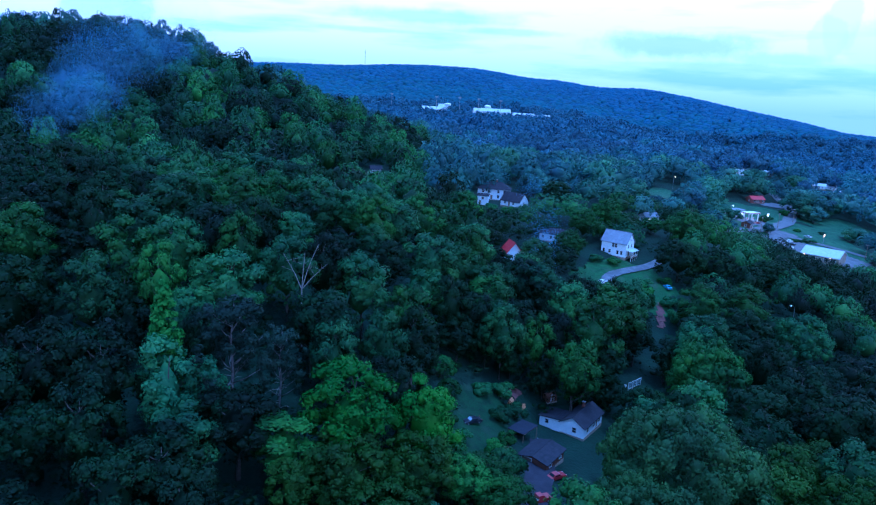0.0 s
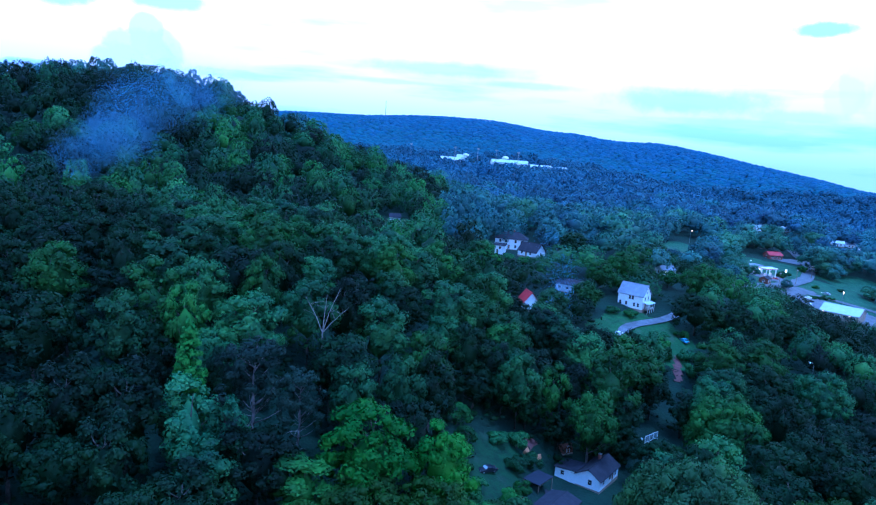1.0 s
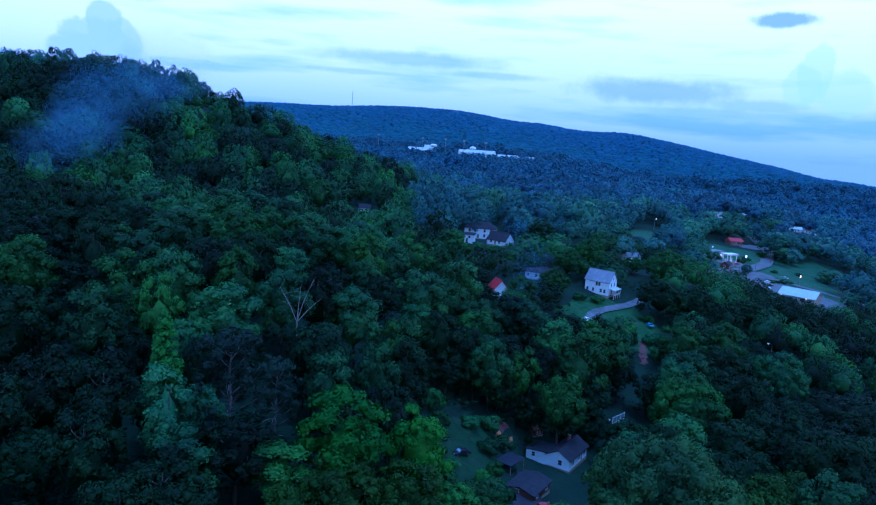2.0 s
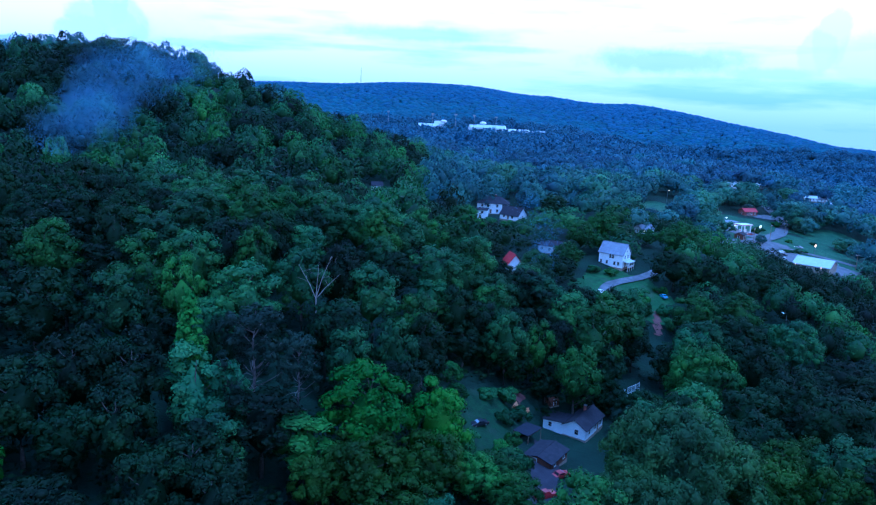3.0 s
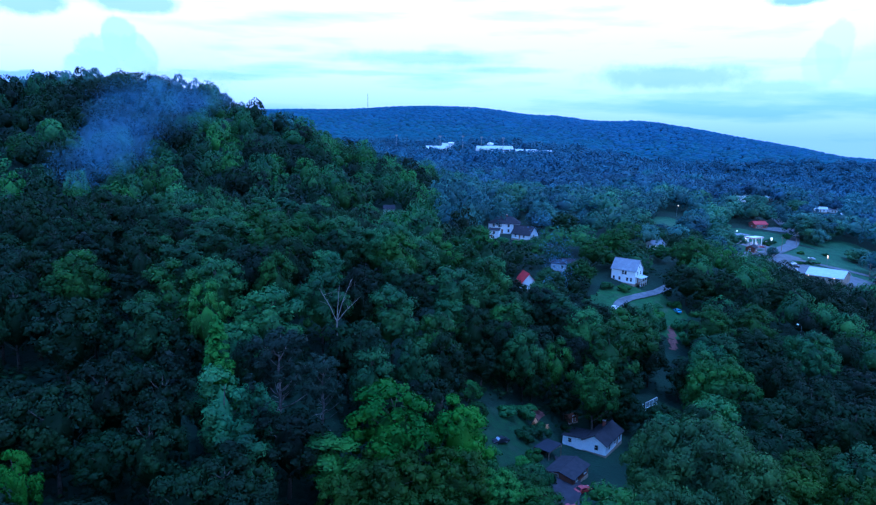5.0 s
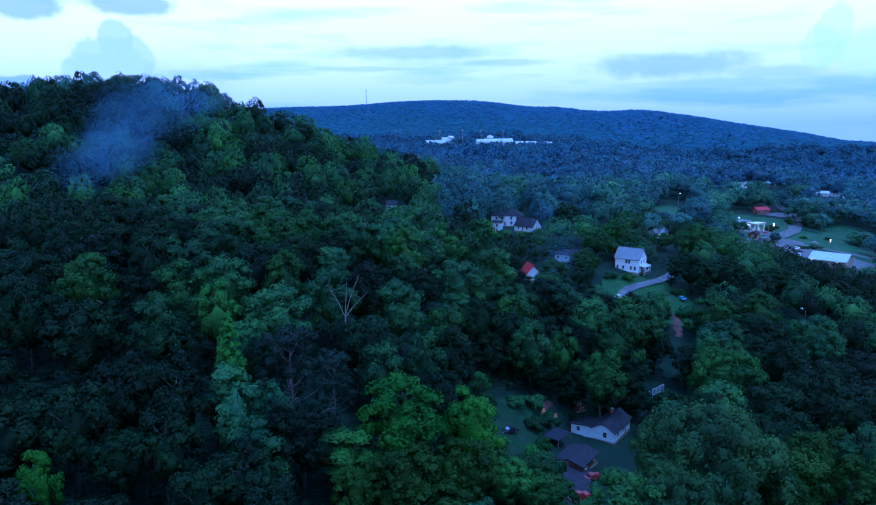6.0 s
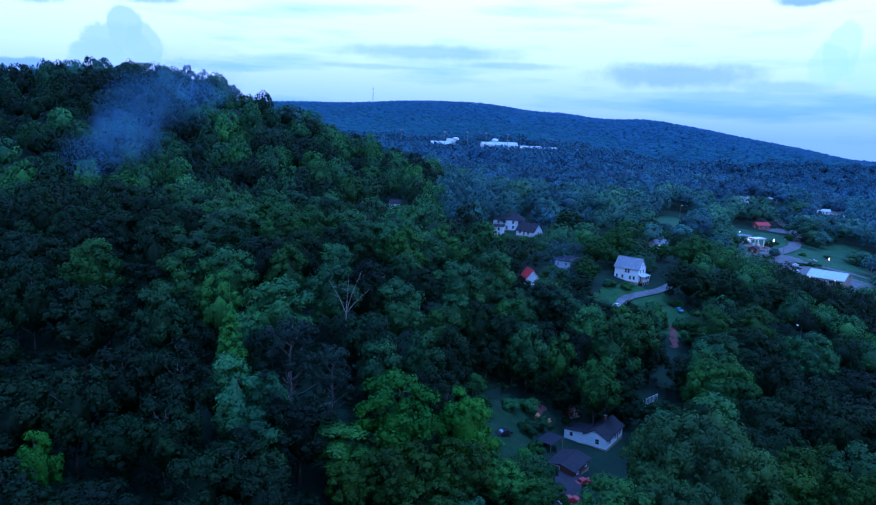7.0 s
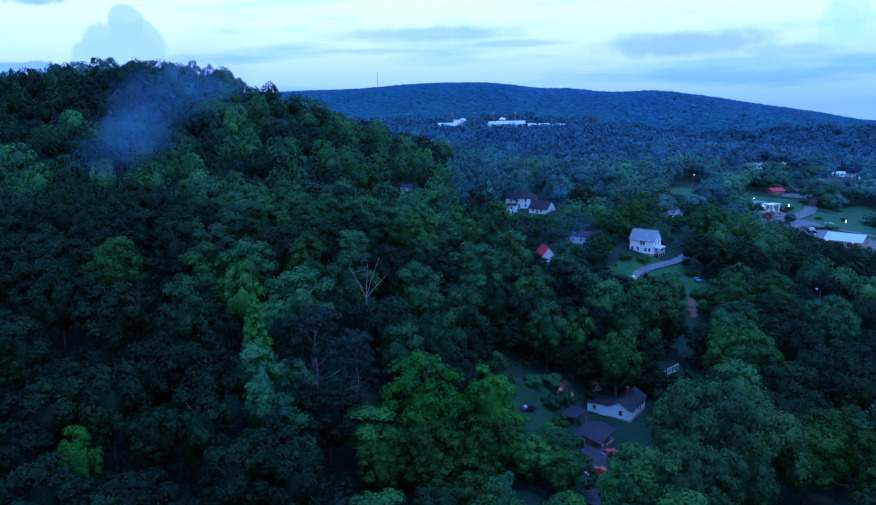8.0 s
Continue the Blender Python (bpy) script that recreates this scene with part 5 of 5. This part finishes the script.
def power_pole(x, y, h, turn):
    la = thing("power_pole", at(x, y, turn), "wooden power pole with one crossarm", "power pole", "power poles of the town")
    part("pole", tube([(0, 0, -0.5), (0, 0, h)], [0.17, 0.11], 8), WOOD, la)
    part("crossarm", brick_of(-1.2, 1.2, -0.06, 0.06, h - 0.9, h - 0.75, 0.01), WOOD, la)
    for u in (-1.05, -0.4, 0.4, 1.05):
        part("insulator", tube([(u, 0, h - 0.75), (u, 0, h - 0.5)], [0.06, 0.04], 6), TRIM, la)


def filling_station():
    """Lit canopy over pumps, and the shop behind it."""
    st = thing("filling_station", at(203, 428, 26, 0.45), "filling station with a white lit canopy over its pumps", "filling station")
    part("canopy", brick_of(-5, 5, -3, 3, 4.5, 5.3, 0.05), TRIM, st, "white flat canopy")
    part("canopy_stripe", brick_of(-5.05, 5.05, -3.05, 3.05, 4.75, 5.05), RED_GLOW_SOFT, st, "red band round the canopy")
    part("ceiling_light", brick_of(-4.5, 4.5, -2.5, 2.5, 4.42, 4.495), SIGN_GLOW, st, "white light under the canopy")
    for x in (-4.2, 4.2):
        for y in (-2.2, 2.2):
            part("column", brick_of(x - 0.2, x + 0.2, y - 0.2, y + 0.2, -0.5, 4.5, 0.02), TRIM, st)
    for x in (-2.6, 2.6):
        pm = part("pump", brick_of(x - 0.45, x + 0.45, -0.3, 0.3, 0, 1.9, 0.05), TRIM, st, "white fuel pump")
        part("pump_panel", brick_of(x - 0.35, x + 0.35, -0.33, -0.305, 1.0, 1.6), RED_GLOW_SOFT, pm)
    sh = thing("shop", at(196, 436, 26, 0.3), "small white lit shop of the filling station", "shop")
    part("wall", brick_of(-6, 6, -3.5, 3.5, -0.8, 3.6), TRIM, sh)
    part("roof", brick_of(-6.3, 6.3, -3.8, 3.8, 3.6, 4.0, 0.03), GREY_ROOF, sh)
    for u in (-4, -1.5, 3.6):
        window(sh, on_wall(12, 7, "front", u, 0.8), 1.9, 1.9, WARM_PANE, False)
    door_in(sh, on_wall(12, 7, "front", 1.2, 0.1), 1.6, 2.3, METAL)


RED_GLOW_SOFT = surface("red_paint", (0.45, 0.03, 0.03), (0.6, 0.05, 0.05), 1.0, 0.1, 0.4, 0.1)


def road_sign(x, y, h, w, hh, mat, label, turn):
    sg = thing("road_sign", at(x, y, turn), label, "sign")
    part("pole", tube([(0, 0, -0.4), (0, 0, h)], [0.14, 0.12], 8), METAL, sg)
    b = part("sign_box", brick_of(-w / 2, w / 2, -0.2, 0.2, h, h + hh, 0.04), METAL, sg)
    part("sign_face", brick_of(-w / 2 + 0.1, w / 2 - 0.1, -0.24, 0.24, h + 0.1, h + hh - 0.1), mat, b, "lit sign face")


shop()
filling_station()
for x, y, h, m, lab, t in ((182, 512, 9, LAMP, "street lamp with a glowing orange bulb", 40), (254, 486, 8, LAMP, "street lamp with a glowing orange bulb", 200), (214, 512, 7, LAMP, "street lamp with a glowing orange bulb", 90),
                           (191, 430, 7, WHITE_LAMP, "street lamp with a white bulb", 20), (140, 250, 8, DIM_LAMP, "lone lamp among the trees", 120), (196, 620, 10, LAMP, "street lamp with a glowing orange bulb", 30)):
    street_lamp(x, y, h, m, lab, 1.6, t)
road_sign(219, 438, 3.5, 1.1, 1.9, SIGN_GLOW, "white lit sign on a pole", -20)
road_sign(236, 402, 5.0, 0.7, 1.7, LAMP, "orange lit sign on a pole", -20)
for x, y, t in ((196, 398, 40), (219, 424, 40), (243, 452, 30), (251, 384, -30), (276, 372, -30), (262, 489, 20)):
    power_pole(x, y, 9.5, t)


# ---------------------------------------------------------------- cars
def car_body(L, W, profile):
    """A car body swept across its width from a side outline, drawn in towards the top."""
    bm = bmesh.new()
    rows = []
    for y in (-0.5, -0.47, -0.3, 0.3, 0.47, 0.5):
        row = []
        for x, z in profile:
            tuck = 1 - 0.16 * max(0.0, z - 0.95) / 0.5
            drop = 0.05 if abs(y) > 0.48 else 0.0
            row.append(bm.verts.new((x * L, y * W * tuck, z - drop)))
        rows.append(row)
    n = len(profile)
    for a, b in zip(rows, rows[1:]):
        for k in range(n):
            bm.faces.new((a[k], a[(k + 1) % n], b[(k + 1) % n], b[k]))
    bm.faces.new(rows[0][::-1])
    bm.faces.new(rows[-1])
    bmesh.ops.recalc_face_normals(bm, faces=bm.faces)
    return bm


SALOON = ((-0.5, 0.35), (-0.5, 0.75), (-0.47, 0.86), (-0.33, 0.92), (-0.22, 1.38), (0.06, 1.42), (0.20, 0.96), (0.44, 0.84), (0.5, 0.66), (0.5, 0.35))
PICKUP = ((-0.5, 0.45), (-0.5, 0.98), (-0.10, 0.98), (-0.09, 1.68), (0.12, 1.70), (0.22, 1.10), (0.47, 1.02), (0.5, 0.85), (0.5, 0.45))


def car(x, y, turn, paint, label, kind="saloon", lit=False, z=None):
    L, W, prof = (4.5, 1.8, SALOON) if kind == "saloon" else (5.4, 1.95, PICKUP)
    c = thing("car" if kind == "saloon" else "pickup_truck", at(x, y, turn, 0.12, z), label, "car" if kind == "saloon" else "pickup truck", "parked cars")
    part("body", car_body(L, W, prof), paint, c)
    for sx in (-0.31, 0.31):
        for sy in (-1, 1):
            w = part("wheel", tube([(sx * L, sy * W * 0.5 - 0.12 * sy, 0.33), (sx * L, sy * (W * 0.5 + 0.03), 0.33)], [0.34, 0.34], 14), TYRE, c)
            part("rim", tube([(sx * L, sy * (W * 0.5 + 0.02), 0.33), (sx * L, sy * (W * 0.5 + 0.05), 0.33)], [0.20, 0.18], 10), METAL, w)
    if kind == "saloon":
        part("windscreen", slant(0.075 * L, 1.39, 0.195 * L, 1.0, W * 0.74), GLASS_PALE, c)
        part("rear_window", slant(-0.235 * L, 1.34, -0.325 * L, 0.97, W * 0.72), GLASS, c)
        for sy in (-1, 1):
            part("side_window", brick_of(-0.20 * L, 0.09 * L, sy * W * 0.465 - 0.03, sy * W * 0.465 + 0.03, 0.98, 1.30, 0.02), GLASS, c)
    else:
        part("windscreen", slant(0.13 * L, 1.64, 0.215 * L, 1.14, W * 0.76), GLASS, c)
        part("bed", brick_of(-0.47 * L, -0.12 * L, -W * 0.42, W * 0.42, 0.985, 1.0), METAL, c, "grey truck bed")
        for sy in (-1, 1):
            part("bed_rail", brick_of(-0.49 * L, -0.10 * L, sy * W * 0.46 - 0.04, sy * W * 0.46 + 0.04, 0.96, 1.14, 0.02), TRIM, c, "pale bed rail")
    for sy in (-1, 1):
        part("headlight", brick_of(0.492 * L, 0.503 * L, sy * W * 0.36 - 0.16, sy * W * 0.36 + 0.16, 0.66, 0.80, 0.01), WHITE_LAMP if lit else TRIM, c)
        part("tail_light", brick_of(-0.503 * L, -0.494 * L, sy * W * 0.38 - 0.12, sy * W * 0.38 + 0.12, 0.66, 0.82), RED_GLOW_SOFT, c)
    return c


def slant(x0, z0, x1, z1, w):
    bm = bmesh.new()
    lo = [bm.verts.new(p) for p in ((x0, -w / 2, z0), (x0, w / 2, z0), (x1, w / 2 * 1.1, z1), (x1, -w / 2 * 1.1, z1))]
    hi = [bm.verts.new(v.co + Vector((0.03, 0, 0.04))) for v in lo]
    bm.faces.new(lo[::-1])
    bm.faces.new(hi)
    for k in range(4):
        bm.faces.new((lo[k], lo[(k + 1) % 4], hi[(k + 1) % 4], hi[k]))
    bmesh.ops.recalc_face_normals(bm, faces=bm.faces)
    return bm


def paint(name, c, rough=0.3):
    m, N, L, b = shader(name, rough, 0.5)
    n = N("ShaderNodeTexNoise")
    n.inputs["Scale"].default_value = 2.0
    r = ramp(N, ((0.35, tuple(v * 0.85 for v in c)), (0.65, c)))
    L(n.outputs["Fac"], r.inputs[0])
    L(r.outputs[0], b.inputs["Base Color"])
    return m


GLASS_PALE = paint("pale_windscreen", (0.42, 0.46, 0.52), 0.1)
BLACK_PAINT, RED_PAINT, WHITE_PAINT, BLUE_PAINT, SILVER = (paint(n, c) for n, c in (("black_car_paint", (0.015, 0.016, 0.022)), ("red_car_paint", (0.24, 0.020, 0.028)),
                                                          ("white_car_paint", (0.75, 0.75, 0.75)), ("blue_car_paint", (0.16, 0.30, 0.45)), ("silver_car_paint", (0.42, 0.43, 0.45))))
car(15.6, 154.5, 205, BLACK_PAINT, "black saloon car with a pale windscreen on the lawn")
car(33.8, 143.0, 30, RED_PAINT, "red saloon car parked at the garage")
car(28.0, 131.0, 25, RED_PAINT, "red pickup truck with pale bed rails on the drive", "pickup")
car(206, 381, 10, BLACK_PAINT, "black saloon car in the car park")
car(209, 389, 35, WHITE_PAINT, "white saloon car with its lamps on", lit=True)
car(201, 371, 60, WHITE_PAINT, "white saloon car at the edge of the car park")
car(233, 414, 120, SILVER, "silver saloon car on the street", lit=True)
car(206, 424, 26, RED_PAINT, "red saloon car at the pumps")
car(253, 379, -35, BLACK_PAINT, "dark saloon car parked by the road")
car(69, 254.5, 40, WHITE_PAINT, "white saloon car on the gravel lane")
car(72.5, 252.5, 40, SILVER, "silver saloon car on the gravel lane")
car(95.3, 259.5, 100, BLUE_PAINT, "pale blue saloon car on the grass")


# ---------------------------------------------------------------- yard of the low house
def carport(place, L, W, h, roof, label):
    c = thing("carport", place, label, "carport")
    part("roof", brick_of(-L / 2, L / 2, -W / 2, W / 2, h, h + 0.18, 0.03), roof, c)
    part("beam", brick_of(-L / 2 + 0.1, L / 2 - 0.1, -W / 2 + 0.1, -W / 2 + 0.24, h - 0.2, h), WOOD, c)
    part("beam", brick_of(-L / 2 + 0.1, L / 2 - 0.1, W / 2 - 0.24, W / 2 - 0.1, h - 0.2, h), WOOD, c)
    for x in (-L / 2 + 0.2, L / 2 - 0.2):
        for y in (-W / 2 + 0.2, W / 2 - 0.2):
            part("post", brick_of(x - 0.07, x + 0.07, y - 0.07, y + 0.07, -0.8, h - 0.2, 0.01), WOOD, c)


def lattice_fence(place, w, h):
    f = thing("lattice_fence", place, "pale lattice fence panel on posts", "fence")
    part("top_rail", brick_of(-w / 2, w / 2, -0.05, 0.05, h - 0.14, h), TRIM, f)
    part("bottom_rail", brick_of(-w / 2, w / 2, -0.05, 0.05, 0.35, 0.47), TRIM, f)
    for k in range(4):
        x = -w / 2 + k * w / 3
        part("post", brick_of(x - 0.07, x + 0.07, -0.07, 0.07, -0.6, h + 0.08, 0.01), TRIM, f)
    for k in range(17):
        x = -w / 2 + 0.16 + k * (w - 0.32) / 16
        part("slat", brick_of(x - 0.06, x + 0.06, -0.02, 0.02, 0.47, h - 0.14), GREY_SIDING, f)


def log_pile(x, y, turn, n, mat, label, r=0.16, l=2.4):
    p = thing("log_pile", at(x, y, turn), label, "log pile")
    rng = np.random.default_rng(int(x * 7 + y))
    row, k, lev = n, 0, 0
    while row > 0:
        for i in range(row):
            yy = (i - row / 2) * r * 2.05 + rng.normal() * 0.02
            zz = r + lev * r * 1.75
            s = rng.normal() * 0.15
            part("log", tube([(-l / 2 + s, yy, zz), (0, yy, zz + 0.01), (l / 2 + s, yy, zz)], [r * 0.95, r, r * 0.9], 8), mat, p)
        row, lev = row - 1, lev + 1


carport(at(28.2, 158.8, 50, -0.3), 6.4, 4.6, 2.3, TARP, "open carport with a dark flat tarpaulin roof")
lattice_fence(at(66, 195.5, 42, 0.2), 6.5, 2.4)
log_pile(29.6, 174, 20, 5, ORANGE_WOOD, "stack of orange-brown cut logs")
log_pile(26.6, 172.5, 70, 4, ORANGE_WOOD, "stack of orange-brown cut logs")
log_pile(22.5, 148, 15, 4, RUST, "low heap of dark timber on the lawn")
for x, y in ((31.8, 158.2), (39.6, 181.6), (68.5, 192.5), (63.2, 195.2), (28.8, 173.4)):
    b = thing("barrel", at(x, y, 0, -0.1), "small white plastic barrel", "barrel", "white barrels")
    part("body", tube([(0, 0, 0), (0, 0, 0.12), (0, 0, 0.5), (0, 0, 0.9), (0, 0, 1.0)], [0.30, 0.36, 0.38, 0.36, 0.28], 14), TRIM, b)
    part("lid", tube([(0, 0, 1.0), (0, 0, 1.05)], [0.24, 0.22], 12), METAL, b)


# ---------------------------------------------------------------- bare tree
def bare_tree(x, y, h, seed):
    rng = np.random.default_rng(seed)
    t = thing("dead_tree", at(x, y, 0), "bare forked dead tree with pale grey limbs", "tree")
    part("trunk", tube([(0, 0, -0.5), (0.1, 0, h * 0.3), (0.0, 0.1, h * 0.58)], [0.28, 0.22, 0.17], 8), PALE_BARK, t)
    fork = Vector((0.0, 0.1, h * 0.57))
    for dx, dy, top, n in ((-4.2, 0.4, 0.90, 5), (3.6, -0.3, 1.0, 6), (0.6, 0.6, 0.93, 4), (5.6, 0.5, 0.82, 3)):
        tip = Vector((dx, dy, h * top))
        mid = fork.lerp(tip, 0.5) + Vector((-dx * 0.12, 0, -0.4))
        limb = part("limb", tube([fork, mid, tip], [0.12, 0.085, 0.03], 6), PALE_BARK, t)
        for k in range(n):
            a = mid.lerp(tip, rng.uniform(0, 0.85))
            b = a + Vector((rng.normal() * 1.1, rng.normal() * 0.8, rng.uniform(0.3, 1.5)))
            part("twig", tube([a, a.lerp(b, 0.5) + Vector((0, 0, 0.12)), b], [0.045, 0.03, 0.015], 5), PALE_BARK, limb)


bare_tree(-24.5, 156, 24.5, 3)


# ---------------------------------------------------------------- works across the valley
def works():
    for x, y, t, L, W, h, lab in ((104, 1166, -12, 48, 30, 11.0, "long low works hall with a white roof"), (150, 1156, -6, 38, 24, 7.0, "middling works hall with white roof"), (83, 1185, 8, 30, 18, 9.0, "tall pale works hall"),
                                  (-2, 1190, 10, 34, 18, 7.5, "pale works building beside the field"), (17, 1206, -5, 16, 12, 11.0, "tall pale works block"), (178, 1146, 4, 30, 16, 7, "small works store with white roof"), (126, 1122, -20, 34, 20, 6, "low works store with a white roof"), (160, 1124, 10, 24, 14, 5, "low works shed with a white roof")):
        wk = thing("works_hall", at(x, y, t, 0.5), lab, "hall", "halls of the works")
        part("wall", gable_body(L, W, h, 4.5), WHITE_SIDING, wk)
        for side in (-1, 1):
            part("roof", roof_slab(L, W, h, 4.5, side, 0.6, 0.3), WHITE_METAL, wk)
        for k in range(int(L // 7)):
            part("window", brick_of(-L / 2 + 3 + k * 7, -L / 2 + 6 + k * 7, -W / 2 - 0.08, -W / 2 + 0.1, h * 0.5, h * 0.5 + 1.8), GLASS, wk)
        part("door", brick_of(-2.0, 2.0, -W / 2 - 0.1, -W / 2 + 0.1, -0.5, 3.8), METAL, wk)
        part("foundation", brick_of(-L / 2, L / 2, -W / 2, W / 2, -6, -0.75), BLOCK, wk)
    for x, y, h in ((24, 1188, 20), (92, 1190, 20)):
        tk = thing("water_tank", at(x, y, 0), "round white water tank on legs", "tank", "tanks of the works")
        part("tank", tube([(0, 0, h - 5), (0, 0, h - 4.2), (0, 0, h - 1.5), (0, 0, h)], [2.5, 5.5, 5.5, 1.5], 18), TRIM, tk)
        for a in range(4):
            c, s = math.cos(a * 1.571 + 0.7) * 3.6, math.sin(a * 1.571 + 0.7) * 3.6
            part("leg", tube([(c, s, -1), (c, s, h - 4.4)], [0.3, 0.25], 8), METAL, tk)
    for x, y in ((-70, 1180), (5, 1170), (44, 1180), (75, 1170), (110, 1150)):
        fl = thing("floodlight_mast", at(x, y, 0), "tall thin floodlight mast by the field", "mast", "floodlight masts")
        part("pole", tube([(0, 0, -1), (0, 0, 30)], [0.45, 0.22], 8), METAL, fl)
        part("lamp_bar", brick_of(-2.2, 2.2, -0.3, 0.3, 29, 31, 0.05), METAL, fl)
    ms = thing("radio_mast", at(-180, 1800, 0), "thin radio mast on the ridge", "mast")
    part("pole", tube([(0, 0, -2), (0, 0, 48)], [0.8, 0.4], 6), METAL, ms)
    for z in (18, 30, 42):
        part("crossbar", brick_of(-1.6, 1.6, -0.25, 0.25, z, z + 0.6), METAL, ms)


works()


# ---------------------------------------------------------------- smoke over the hill
def smoke(blobs, count, flake, mat, label, seed):
    """A drifting plume: very many fine flakes of soot and vapour, thick in its wisps."""
    rng = np.random.default_rng(seed)
    P = []
    for (x, y, z), (sx, sy, sz), share in blobs:
        q = rng.normal(size=(int(count * share), 3))
        q /= 1 + 0.25 * np.linalg.norm(q, axis=1)[:, None]
        q = q * (sx, sy, sz)
        swirl = np.array([[noise.noise(Vector(v) * 0.05 + Vector((0, 0, k * 31))) for k in range(3)] for v in q])
        P.append(q + swirl * (sx * 0.5, sy * 0.3, sz * 0.5) + (x, y, z))
    P = np.concatenate(P)
    T = rng.normal(size=(len(P), 3, 3))
    T /= np.linalg.norm(T, axis=2)[:, :, None]
    V = (P[:, None, :] + T * flake).reshape(-1, 3)
    me = mesh_of("smoke", V, np.arange(len(V)).reshape(-1, 3), mat, True, np.tile((0.0, -0.35, 0.94), (len(V), 1)))
    tagged(new("smoke", me), label, "smoke", kind="stuff")


PALE_SMOKE = surface("pale_smoke_flakes", (0.5, 0.56, 0.66), (0.7, 0.75, 0.8), 6.0, 0.5, 0.95, 0.0)
SMOKE = surface("smoke_flakes", (0.34, 0.56, 0.90), (0.44, 0.65, 0.95), 6.0, 0.5, 0.95, 0.0)
PLUME = [((-160 + 42 * t + 5 * math.sin(9 * t), 302 + 27 * t, 68 + 43 * t + 3 * math.sin(14 * t)), (8 + 7 * t, 5, 8 + 4 * t), 0.11 * (0.9 + 0.4 * math.sin(3.1 * t))) for t in np.linspace(0, 1, 9)]
PLUME.append(((-119, 328, 98), (9, 5, 4), 0.08))
smoke(PLUME, 300000, 0.066, SMOKE, "thin blue smoke drifting up over the wooded hill", 5)
smoke((((64, 1690, 129), (10, 6, 7), 0.6), ((80, 1690, 140), (9, 6, 6), 0.4)), 9000, 0.42, PALE_SMOKE, "small pale puff of smoke on the far ridge", 6)
smoke((((46, 256, 30), (4, 4, 7), 0.5), ((48, 268, 40), (5, 5, 6), 0.25), ((50, 328, 44), (4, 4, 5), 0.25)), 26000, 0.06, SMOKE, "faint blue smoke between the houses", 7)
